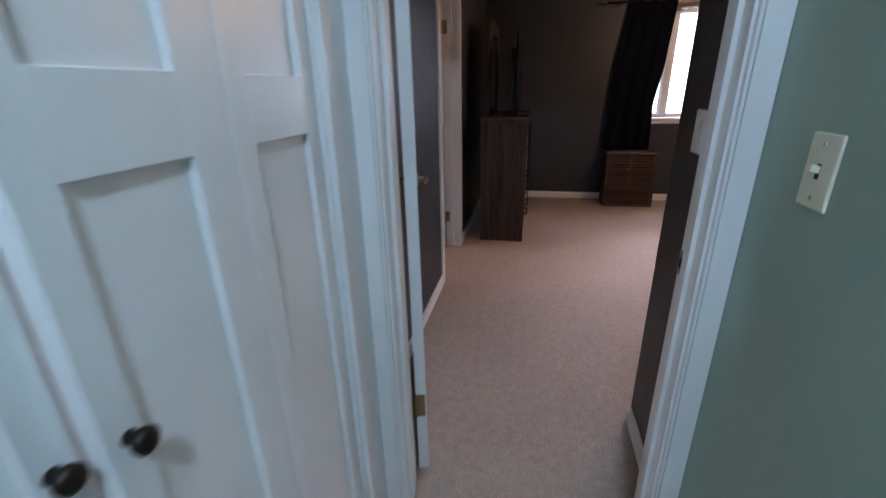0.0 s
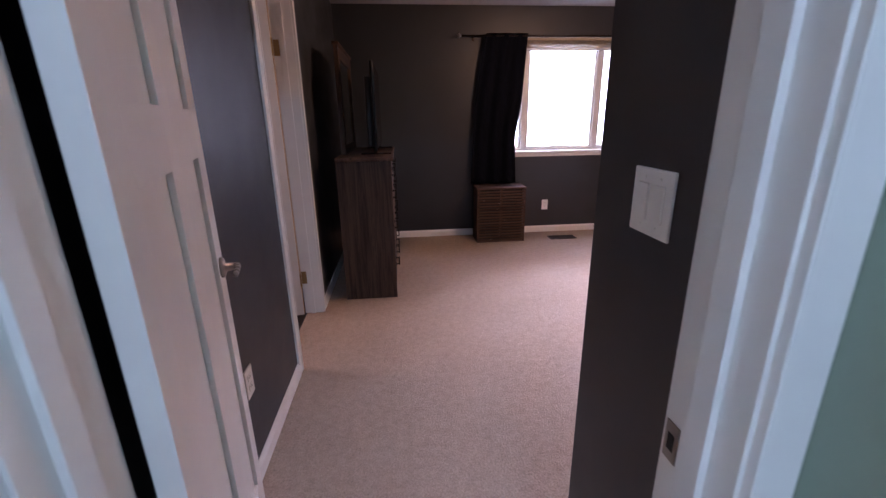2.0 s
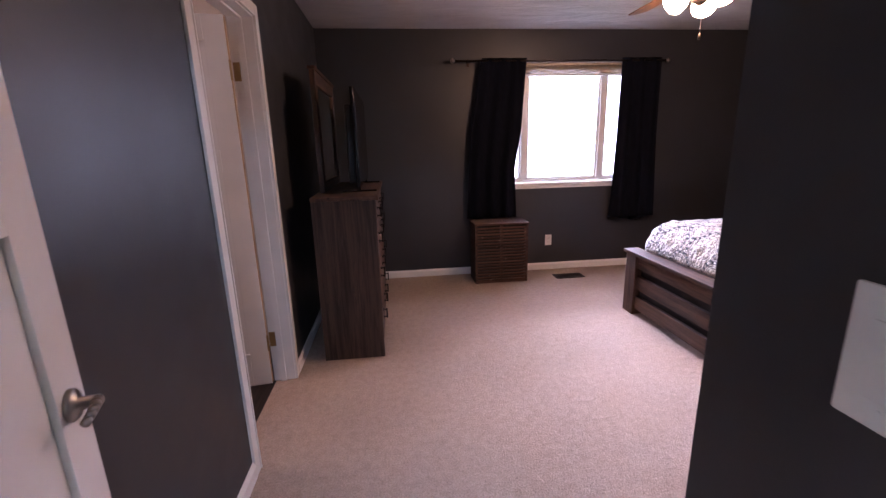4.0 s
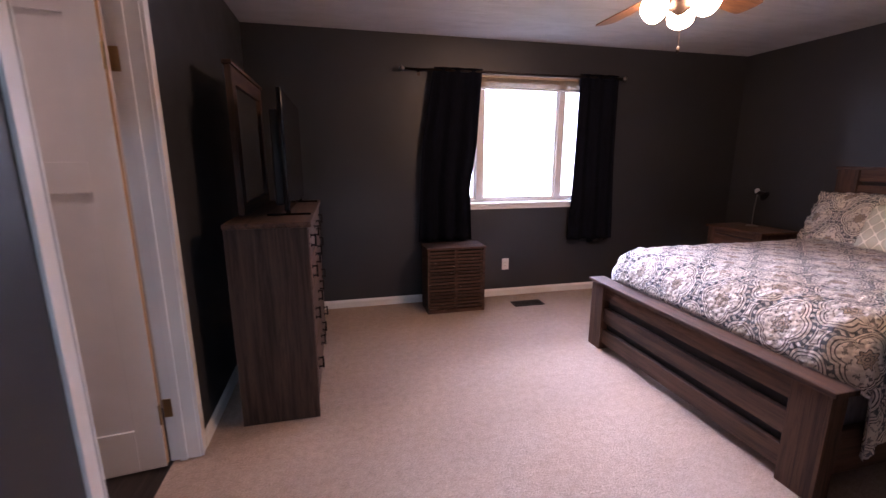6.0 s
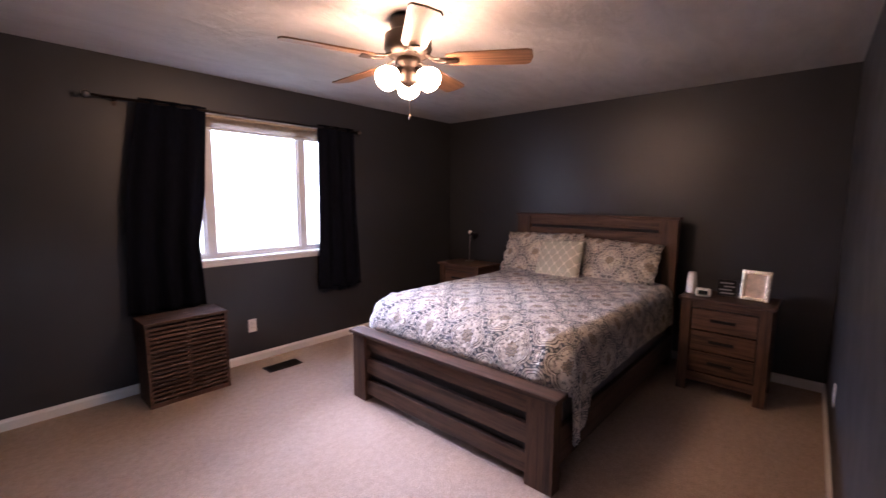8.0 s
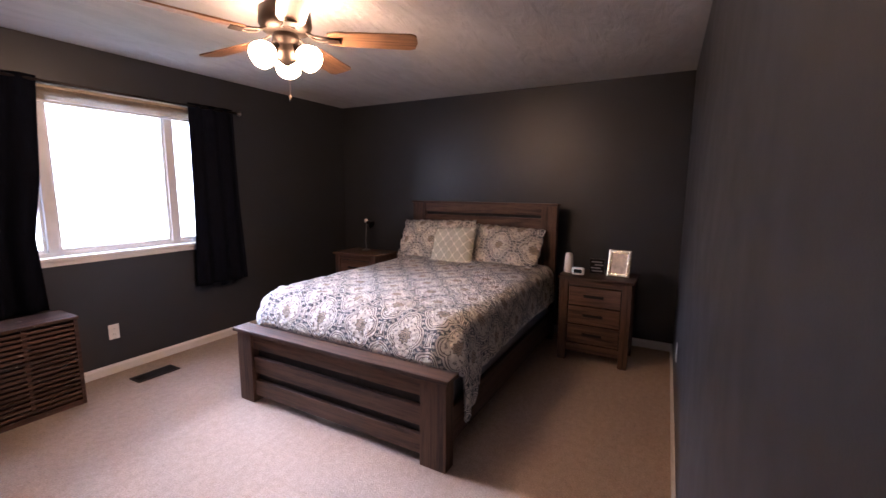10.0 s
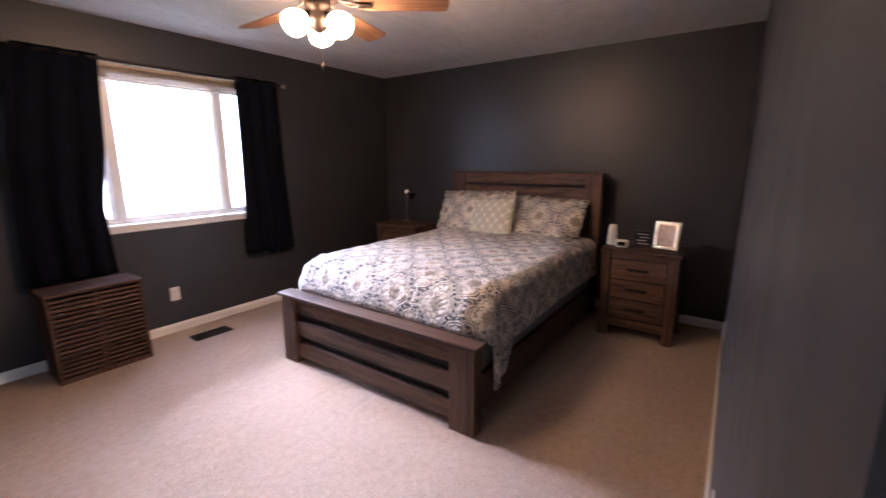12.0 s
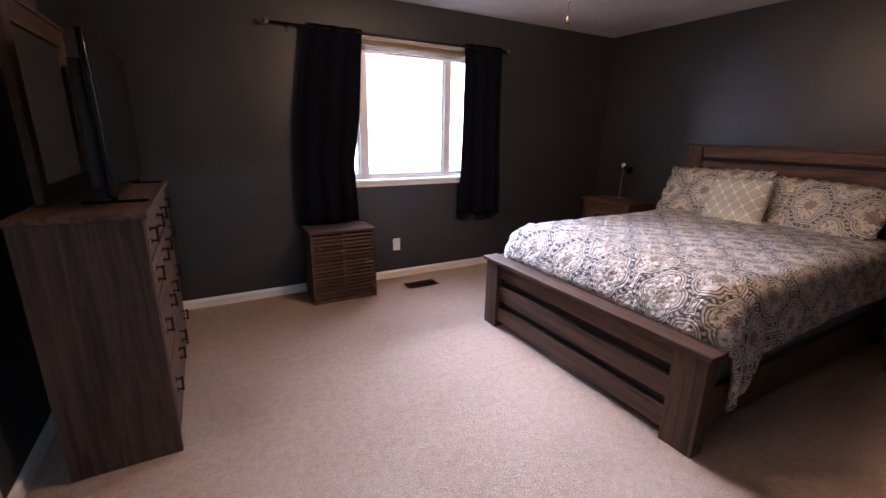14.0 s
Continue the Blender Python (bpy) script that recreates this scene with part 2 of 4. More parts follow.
TV_RIM = plain("black_piano_plastic", (0.003, 0.003, 0.004), 0.1)
for black, level in ((TV_BLACK, 0.25), (TV_RIM, 0.22)):
    black.node_tree.nodes["Principled BSDF"].inputs["Specular IOR Level"].default_value = level
CURTAIN = fabric_material("navy_black_curtain", (0.0044, 0.0054, 0.0096))
LINER = fabric_material("grey_curtain_lining", (0.02, 0.022, 0.028))
QUILT = ogee_material("quilt_print", 0.31, 0.385, (0.83, 0.775, 0.70), (0.15, 0.16, 0.175), (0.135, 0.13, 0.13), (0.57, 0.47, 0.37))
SHAM = ogee_material("sham_print", 0.33, 0.40, (0.88, 0.80, 0.67), (0.19, 0.185, 0.18), (0.15, 0.125, 0.11), (0.58, 0.46, 0.33))
TRELLIS = trellis_material()
BOXSPRING = fabric_material("grey_box_spring", (0.27, 0.27, 0.29))
LINEN = fabric_material("white_linen", (0.55, 0.54, 0.55))
GLASS = glass_material()
SHADE_GLASS = glow_material("lit_frosted_glass", (1.0, 0.65, 0.345), GLOBE_WATTS)
BATH_GLOW = glow_material("lit_bath_glass", (1.0, 0.80, 0.66), 35.0)
BLIND = plain("cream_blind", (0.45, 0.36, 0.24), 0.6, 0, 0.15, 30)
VINYL = plain("white_vinyl", (0.70, 0.70, 0.68), 0.4)
GRASS = plain("lawn", (0.07, 0.12, 0.035), 0.9, 0, 0.3, 3)

m_, nt_, p_ = mat("mirror_silver", (0.74, 0.75, 0.76), 0.02, 1.0)
MIRROR = m_

# ---- building blocks ----


def box(bm, x0, x1, y0, y1, z0, z1, bevel=0.0):
    r = bmesh.ops.create_cube(bm, size=1.0)
    vs = r["verts"]
    for v in vs:
        v.co = Vector(((x0 + x1) / 2 + v.co.x * (x1 - x0), (y0 + y1) / 2 + v.co.y * (y1 - y0), (z0 + z1) / 2 + v.co.z * (z1 - z0)))
    if bevel > 0:
        es = list({e for v in vs for e in v.link_edges})
        bmesh.ops.bevel(bm, geom=es, offset=bevel, segments=2, affect="EDGES", profile=0.6)
    return vs


def lathe(bm, profile, axis_x=0.0, axis_y=0.0, n=24, m=None):
    """A turned shape from (radius, height) pairs about a vertical axis."""
    rings = []
    for r, z in profile:
        rings.append([bm.verts.new((axis_x + r * math.cos(2 * math.pi * k / n), axis_y + r * math.sin(2 * math.pi * k / n), z)) for k in range(n)])
    for a, b in zip(rings, rings[1:]):
        for k in range(n):
            bm.faces.new((a[k], a[(k + 1) % n], b[(k + 1) % n], b[k]))
    for ring, flip in ((rings[0], True), (rings[-1], False)):
        bm.faces.new(ring[::-1] if flip else ring)
    if m is not None:
        bmesh.ops.transform(bm, matrix=m, verts=[v for ring in rings for v in ring])
    return rings


def tube(bm, a, b, r, n=10):
    a, b = Vector(a), Vector(b)
    q = (b - a).to_track_quat("Z", "Y").to_matrix().to_4x4()
    lathe(bm, [(r, 0), (r, (b - a).length)], n=n, m=Matrix.Translation(a) @ q)


def part(name, bm, material, parent=None, label="", smooth=False):
    bmesh.ops.recalc_face_normals(bm, faces=bm.faces)
    me = bpy.data.meshes.new(name)
    bm.to_mesh(me)
    bm.free()
    me.materials.append(material)
    if smooth:
        me.polygons.foreach_set("use_smooth", [True] * len(me.polygons))
    ob = new(name, me)
    if parent is not None:
        ob.parent = parent
    if label:
        ob["label"] = label
    return ob


def slab(name, dims, material, parent=None, label="", bevel=0.0):
    bm = bmesh.new()
    box(bm, *dims, bevel)
    return part(name, bm, material, parent, label)


def turned(name, profile, material, parent=None, label="", n=24, at=(0, 0)):
    bm = bmesh.new()
    lathe(bm, profile, at[0], at[1], n)
    ob = part(name, bm, material, parent, label, True)
    return ob


def root(name, x, y, z, label, category, group="", rz=0.0):
    ob = new(name)
    ob.empty_display_size = 0.1
    ob.matrix_world = pose(x, y, z, 0, 0, rz)
    return tagged(ob, label, category, group)


def structure(ob, label, category):
    return tagged(ob, label, category, kind="structure")


# ---- the shell ----
LEFT, RIGHT, BACK, TOP = -0.49, 4.455, 5.715, 2.42
DOOR_Y0, DOOR_Y1 = 1.27, 1.39                    # wall that holds the entry door
JAMB_L, JAMB_R, DOOR_H = -0.256, 0.468, 2.03       # entry opening
BATH_Y0, BATH_Y1, BATH_H = 3.06, 3.79, 2.0     # bath opening in the left wall
WIN_X0, WIN_X1, WIN_Z0, WIN_Z1 = 1.11, 2.73, 0.952, 2.127
CORNER = (0.547, 1.835)
HALL_L, HALL_R, HALL_END = -0.327, 0.533, -1.5


def wall(name, boxes, material, label):
    bm = bmesh.new()
    for b in boxes:
        box(bm, *b)
    return structure(part(name, bm, material), label, "wall")


floor = structure(slab("floor", (-0.60, 4.65, 1.33, 5.9, -0.12, 0.0), CARPET), "beige cut-pile wall-to-wall bedroom carpet", "carpet")
structure(slab("floor_hall", (-1.2, 0.75, -1.75, 1.33, -0.12, 0.0), CARPET), "beige carpet of the hall", "carpet")
structure(slab("floor_bath", (-2.4, -0.604, 2.0, 4.4, -0.12, -0.004), DARK_FLOOR), "dark plank floor of the bathroom", "floor")
structure(slab("ceiling", (-2.4, 4.65, -1.75, 5.9, TOP, TOP + 0.12), CEILING), "white hand-textured ceiling", "ceiling")

wall("wall_window", [(-0.60, WIN_X0, BACK, BACK + 0.16, 0, TOP), (WIN_X1, 4.65, BACK, BACK + 0.16, 0, TOP),
                     (WIN_X0, WIN_X1, BACK, BACK + 0.16, 0, WIN_Z0 - 0.03), (WIN_X0, WIN_X1, BACK, BACK + 0.16, WIN_Z1, TOP)],
     CHARCOAL, "charcoal painted wall around the window")
wall("wall_headboard", [(RIGHT, RIGHT + 0.14, 1.7, BACK, 0, TOP)], CHARCOAL, "charcoal painted wall behind the bed")
wall("wall_left", [(LEFT - 0.12, LEFT, DOOR_Y1, BATH_Y0 - 0.02, 0, TOP), (LEFT - 0.12, LEFT, BATH_Y1 + 0.02, BACK, 0, TOP),
                   (LEFT - 0.12, LEFT, BATH_Y0 - 0.02, BATH_Y1 + 0.02, BATH_H + 0.02, TOP)], CHARCOAL, "charcoal painted wall with the bathroom doorway")


def corner_walls():
    bm = bmesh.new()
    far = 1.905
    pts = [CORNER, (RIGHT, far), (RIGHT, far - 0.12), (CORNER[0] + 0.12, CORNER[1] - 0.12), (CORNER[0] + 0.12, DOOR_Y1), (CORNER[0], DOOR_Y1)]
    lo = [bm.verts.new((x, y, 0)) for x, y in pts]
    hi = [bm.verts.new((x, y, TOP)) for x, y in pts]
    bm.faces.new(lo[::-1])
    bm.faces.new(hi)
    for k in range(len(pts)):
        j = (k + 1) % len(pts)
        bm.faces.new((lo[k], lo[j], hi[j], hi[k]))
    structure(part("wall_passage", bm, CHARCOAL), "charcoal painted corner wall beside the entry", "wall")


corner_walls()
# the wall with the entry door: sage to the hall, charcoal to the room
for nm, y0, y1, paint, words in (("wall_entry_hall", DOOR_Y0, 1.33, GREEN, "sage green hall side of the entry wall"),
                                 ("wall_entry_room", 1.33, DOOR_Y1, CHARCOAL, "charcoal room side of the entry wall")):
    wall(nm, [(-0.60, JAMB_L - 0.02, y0, y1, 0, TOP), (JAMB_R + 0.02, 0.70, y0, y1, 0, TOP),
              (JAMB_L - 0.02, JAMB_R + 0.02, y0, y1, DOOR_H + 0.02, TOP)], paint, words)
wall("wall_hall_right", [(HALL_R, HALL_R + 0.12, HALL_END, DOOR_Y0, 0, TOP)], GREEN, "sage green painted hall wall")
CL_Y0, CL_Y1, CL_H = 0.005, 1.132, 2.03
wall("wall_hall_left", [(HALL_L - 0.1, HALL_L, HALL_END, CL_Y0 - 0.02, 0, TOP), (HALL_L - 0.1, HALL_L, CL_Y1 + 0.02, DOOR_Y0, 0, TOP),
                        (HALL_L - 0.1, HALL_L, CL_Y0 - 0.02, CL_Y1 + 0.02, CL_H + 0.02, TOP)], GREEN, "sage green hall wall with the linen closet")
wall("wall_closet_back", [(-1.0, -0.95, CL_Y0 - 0.1, CL_Y1 + 0.1, 0, TOP)], WHITE, "white closet back wall")
wall("wall_hall_end", [(HALL_L - 0.1, HALL_R + 0.12, HALL_END - 0.12, HALL_END, 0, TOP)], GREEN, "sage green wall at the hall's far end")
wall("wall_bath", [(-2.4, -2.28, 2.0, 4.4, 0, TOP), (-2.28, LEFT - 0.12, 2.0, 2.12, 0, TOP), (-2.28, LEFT - 0.12, 4.28, 4.4, 0, TOP)],
     BATH_PAINT, "beige painted bathroom walls")


def baseboard(name, a, b, into, h=0.074, t=0.014):
    """Baseboard from a to b on the floor; into: the side on which it stands proud."""
    a, b = Vector((*a, 0)), Vector((*b, 0))
    n = Vector((*into, 0)).normalized() * t
    bm = bmesh.new()
    prof = [(0, 0), (1, 0), (1, h - 0.02), (0.55, h - 0.006), (0.3, h), (0, h)]
    rows = [[bm.verts.new(p + n * k + Vector((0, 0, z))) for k, z in prof] for p in (a, b)]
    for k in range(len(prof)):
        j = (k + 1) % len(prof)
        bm.faces.new((rows[0][k], rows[0][j], rows[1][j], rows[1][k]))
    bm.faces.new(rows[0])
    bm.faces.new(rows[1][::-1])
    return structure(part(name, bm, WHITE), "white painted baseboard", "baseboard")


baseboard("baseboard_window", (LEFT, BACK), (RIGHT, BACK), (0, -1))
baseboard("baseboard_headboard", (RIGHT, 1.905), (RIGHT, BACK - 0.015), (-1, 0))
baseboard("baseboard_left", (LEFT, DOOR_Y1), (LEFT, BATH_Y0 - 0.062), (1, 0))
baseboard("baseboard_left_far", (LEFT, BATH_Y1 + 0.067), (LEFT, BACK - 0.015), (1, 0))
baseboard("baseboard_passage", (CORNER[0], DOOR_Y1 + 0.02), (CORNER[0], CORNER[1]), (-1, 0))
baseboard("baseboard_corner", (CORNER[0], CORNER[1]), (RIGHT - 0.015, 1.905), (-0.02, 1))


def casing(name, axis, at, lo, hi, top, out, w=0.062, t=0.016):
    """Door casing on a wall plane; axis: the wall's constant axis; out: which way it stands proud."""
    c = structure(root(name, 0, 0, 0, "white moulded door casing", "door casing"), "white moulded door casing", "door casing")
    steps = [(0.0, 0.12, 1.0), (0.12, 0.17, 0.4), (0.17, 1.0, 0.78)]
    for piece in ("leg_lo", "leg_hi", "head"):
        bm = bmesh.new()
        for a0, a1, k in steps:
            d0, d1 = sorted((at, at + out * t * k))
            if piece == "leg_lo":
                u0, u1, z0, z1 = lo - w * a1, lo - w * a0, 0, top + w * a1
            elif piece == "leg_hi":
                u0, u1, z0, z1 = hi + w * a0, hi + w * a1, 0, top + w * a1
            else:
                u0, u1, z0, z1 = lo - w * a0, hi + w * a0, top + w * a0, top + w * a1
            if axis == "y":
                box(bm, u0, u1, d0, d1, z0, z1, 0.002)
            else:
                box(bm, d0, d1, u0, u1, z0, z1, 0.002)
        part("head_casing" if piece == "head" else "side_casing", bm, WHITE, c)
    return c


def jamb(name, axis, lo, hi, d0, d1, top, stop):
    """Lining of a door opening, with its stops."""
    c = structure(root(name, 0, 0, 0, "white painted door jamb", "door jamb"), "white painted door jamb", "door jamb")
    s0, s1 = stop
    for nm, u0, u1, e0, e1, z0, z1 in (("side_jamb", lo - 0.019, lo, d0, d1, 0, top + 0.019), ("side_jamb", hi, hi + 0.019, d0, d1, 0, top + 0.019),
                                       ("head_jamb", lo, hi, d0, d1, top, top + 0.019), ("door_stop", lo, lo + 0.011, s0, s1, 0, top),
                                       ("door_stop", hi - 0.011, hi, s0, s1, 0, top), ("door_stop", lo + 0.011, hi - 0.011, s0, s1, top - 0.011, top)):
        slab(nm, (u0, u1, e0, e1, z0, z1) if axis == "y" else (e0, e1, u0, u1, z0, z1), WHITE, c, bevel=0.0012)
    return c


jamb("jamb_entry", "y", JAMB_L, JAMB_R, DOOR_Y0 - 0.002, DOOR_Y1 + 0.002, DOOR_H, (1.31, 1.345))
casing("casing_entry_hall", "y", DOOR_Y0, JAMB_L - 0.006, JAMB_R + 0.006, DOOR_H + 0.006, -1, w=0.058)
casing("casing_entry_room", "y", DOOR_Y1, JAMB_L - 0.006, JAMB_R + 0.006, DOOR_H + 0.006, 1, w=0.034)
jamb_bath = jamb("jamb_bath", "x", BATH_Y0, BATH_Y1, LEFT - 0.122, LEFT + 0.002, BATH_H, (LEFT - 0.08, LEFT - 0.05))
for hz in (0.272, 1.745):
    slab("hinge_leaf", (LEFT - 0.120, LEFT - 0.086, BATH_Y1 - 0.003, BATH_Y1 + 0.001, hz - 0.045, hz + 0.045), BRASS, jamb_bath, "aged brass hinge leaf", 0.0008)
casing("casing_bath", "x", LEFT, BATH_Y0 - 0.004, BATH_Y1 + 0.006, BATH_H + 0.006, 1, w=0.06)
jamb("jamb_closet", "x", CL_Y0, CL_Y1, HALL_L - 0.102, HALL_L + 0.002, CL_H, (HALL_L - 0.09, HALL_L - 0.075))
casing("casing_closet", "x", HALL_L, CL_Y0 - 0.006, CL_Y1 + 0.006, CL_H + 0.006, 1, w=0.128)


def panel_door(name, w, h, t, label, stile=0.1, mid=0.1, rail_z=(1.235, 1.35), fold=None):
    """A shaker door in its own space: x 0..w from the hinge, y 0..t, z 0..h; two panels over two.
    fold: where the leaf is split in two by the joint of a bifold."""
    d = root(name, 0, 0, 0, label, "door")
    d["kind"] = "structure"
    bot, top_r, gap = 0.2, 0.115, 0.002
    a, b = (w - mid) / 2, (w + mid) / 2
    for x0, x1 in ((0, stile), (w - stile, w)):
        slab("stile", (x0, x1, 0, t, 0, h), WHITE, d, bevel=0.0015)
    if fold is None:
        slab("stile", (a, b, 0, t, bot, h - top_r), WHITE, d, bevel=0.0015)
        spans = ((stile, w - stile),)
    else:
        for x0, x1 in ((a, fold - gap), (fold + gap, b)):
            slab("stile", (x0, x1, 0, t, bot, h - top_r), WHITE, d, bevel=0.0025)
        spans = ((stile, fold - gap), (fold + gap, w - stile))
    for x0, x1 in spans:
        for z0, z1 in ((0, bot), (h - top_r, h)):
            slab("rail", (x0, x1, 0, t, z0, z1), WHITE, d, bevel=0.0015)
    for x0, x1 in ((stile, a), (b, w - stile)):
        slab("rail", (x0, x1, 0, t, *rail_z), WHITE, d, bevel=0.0015)
        for z0, z1 in ((bot, rail_z[0]), (rail_z[1], h - top_r)):
            slab("panel", (x0, x1, 0.012, t - 0.012, z0, z1), WHITE, d)
    return d


def lever(parent, x, z, y, out, toward):
    """Round rose and a curved lever."""
    bm = bmesh.new()
    lathe(bm, [(0.0, 0), (0.029, 0), (0.029, 0.006), (0.024, 0.011), (0.012, 0.014), (0.010, 0.042), (0.0, 0.042)], n=20,
          m=Matrix.Translation((x, y, z)) @ Matrix.Rotation(radians(-90 * out), 4, "X"))
    rose = part("rose", bm, NICKEL, parent, "brushed nickel rose", True)
    bm = bmesh.new()
    for k in range(6):
        a, b = k / 6, (k + 1) / 6
        p = lambda s: (x + toward * 0.068 * s, y + out * (0.040 + 0.006 * math.sin(s * 3)), z + 0.006 * math.sin(s * 4))
        tube(bm, p(a), p(b), 0.0095 - 0.003 * a, 10)
    part("lever", bm, NICKEL, parent, "brushed nickel lever", True)
    return rose


def hinge(parent, y_pin, z, side=1):
    """Leaf let into the door's edge and its knuckle at y_pin."""
    bm = bmesh.new()
    box(bm, -0.0025, 0.001, min(y_pin, y_pin - side * 0.034), max(y_pin, y_pin - side * 0.034), z - 0.045, z + 0.045)
    tube(bm, (-0.005, y_pin, z - 0.047), (-0.005, y_pin, z + 0.047), 0.006, 8)
    return part("hinge", bm, BRASS, parent, "aged brass hinge")


# entry door, swung open past square into the room
entry = panel_door("door_1", 0.745, 2.01, 0.036, "white panelled entry door standing open", stile=0.1, mid=0.09)
entry.matrix_world = pose(-0.220, 1.44, 0.012, 0, 0, 105.6)
lever(entry, 0.685, 0.93, 0.0, -1, -1)
lever(entry, 0.685, 0.93, 0.036, 1, -1)
for hz in (0.285, 1.76):
    hinge(entry, 0.039, hz)

bath_door = panel_door("door_2", 0.70, 1.985, 0.035, "white panelled bathroom door standing open")
bath_door.matrix_world = pose(LEFT - 0.124, BATH_Y1 - 0.016, 0.012, 0, 0, 187)
for hz in (0.26, 1.733):
    hinge(bath_door, 0.039, hz)
slab("door_edge", (-0.0016, -0.0002, 0.002, 0.033, 0.004, 1.98), OAK_EDGE, bath_door, "unpainted tan wood edge")

for nm, hx, rz in (("door_3", CL_Y1 - 0.003, -90), ("door_4", CL_Y0 + 0.003, 90)):
    leaf = panel_door(nm, 0.5585, 2.01, 0.032, "white panelled bifold linen closet door, closed", stile=0.045, mid=0.134, rail_z=(1.226, 1.328), fold=0.264)
    leaf.matrix_world = pose(HALL_L - 0.04, hx, 0.012, 0, 0, rz)
    side = 0.032 if rz < 0 else 0.0
    out = 1 if rz < 0 else -1
    bm = bmesh.new()
    lathe(bm, [(0.0, 0), (0.010, 0), (0.008, 0.012), (0.0155, 0.018), (0.017, 0.025), (0.011, 0.030), (0.0, 0.031)], n=18,
          m=Matrix.Translation((0.532, side, 0.945)) @ Matrix.Rotation(radians(-90 * out), 4, "X"))
    part("knob", bm, BRONZE, leaf, "dark bronze knob", True)

# ---- window ----


def window():
    w = structure(root("window_1", 0, 0, 0, "white vinyl three-lite slider window", "window"), "white vinyl three-lite slider window", "window")
    y0, y1 = BACK + 0.05, BACK + 0.11
    bm = bmesh.new()
    for b in ((WIN_X0, WIN_X0 + 0.045, y0, y1, WIN_Z0, WIN_Z1), (WIN_X1 - 0.045, WIN_X1, y0, y1, WIN_Z0, WIN_Z1),
              (WIN_X0 + 0.045, WIN_X1 - 0.045, y0, y1, WIN_Z0, WIN_Z0 + 0.03), (WIN_X0 + 0.045, WIN_X1 - 0.045, y0, y1, WIN_Z1 - 0.045, WIN_Z1)):
        box(bm, *b, 0.003)
    part("window_frame", bm, VINYL, w)
    for x0, x1 in ((1.487, 1.55), (2.319, 2.383)):
        slab("mullion", (x0, x1, y0 - 0.012, y1, WIN_Z0 + 0.03, WIN_Z1 - 0.045), VINYL, w, bevel=0.004)
    for x0, x1, dy in ((WIN_X0 + 0.045, 1.487, 0), (1.55, 2.319, -0.008), (2.383, WIN_X1 - 0.045, 0)):
        bm = bmesh.new()
        z0, z1, s = WIN_Z0 + 0.03, WIN_Z1 - 0.045, 0.02
        for b in ((x0, x0 + s, z0, z1), (x1 - s, x1, z0, z1), (x0 + s, x1 - s, z0, z0 + s), (x0 + s, x1 - s, z1 - s, z1)):
            box(bm, b[0], b[1], y0 + 0.012 + dy, y0 + 0.045 + dy, b[2], b[3], 0.002)
        part("sash", bm, VINYL, w)
        pane = slab("pane", (x0 + s, x1 - s, y0 + 0.026 + dy, y0 + 0.031 + dy, z0 + s, z1 - s), GLASS, w, "clear glass")
        pane.visible_shadow = False
    bm = bmesh.new()
    for b in ((WIN_X0, WIN_X0 + 0.012, BACK + 0.001, y0, WIN_Z0, WIN_Z1), (WIN_X1 - 0.012, WIN_X1, BACK + 0.001, y0, WIN_Z0, WIN_Z1),
              (WIN_X0 + 0.012, WIN_X1 - 0.012, BACK + 0.001, y0, WIN_Z1 - 0.012, WIN_Z1)):
        box(bm, *b)
    part("reveal", bm, WHITE, w)
    slab("window_sill", (WIN_X0 - 0.04, WIN_X1 + 0.04, BACK - 0.03, BACK + 0.05, WIN_Z0 - 0.028, WIN_Z0), WHITE, w, bevel=0.006)
    slab("apron", (WIN_X0 - 0.02, WIN_X1 + 0.02, BACK - 0.012, BACK, WIN_Z0 - 0.062, WIN_Z0 - 0.03), WHITE, w, bevel=0.003)


window()


def raised_blind():
    b = root("window_blind", 0, 0, 0, "cream slatted blind drawn up under the window head", "blind")
    slab("head_rail", (WIN_X0 + 0.015, WIN_X1 - 0.015, BACK + 0.004, BACK + 0.045, 2.094, 2.120), BLIND, b, bevel=0.003)
    for k in range(8):
        z = 2.022 + k * 0.0088
        slab("slat", (WIN_X0 + 0.018, WIN_X1 - 0.018, BACK + 0.001 + 0.004 * (k % 3), BACK + 0.047, z, z + 0.0032), BLIND, b)
    slab("bottom_rail", (WIN_X0 + 0.016, WIN_X1 - 0.016, BACK + 0.003, BACK + 0.047, 1.998, 2.017), VINYL, b, bevel=0.004)


raised_blind()


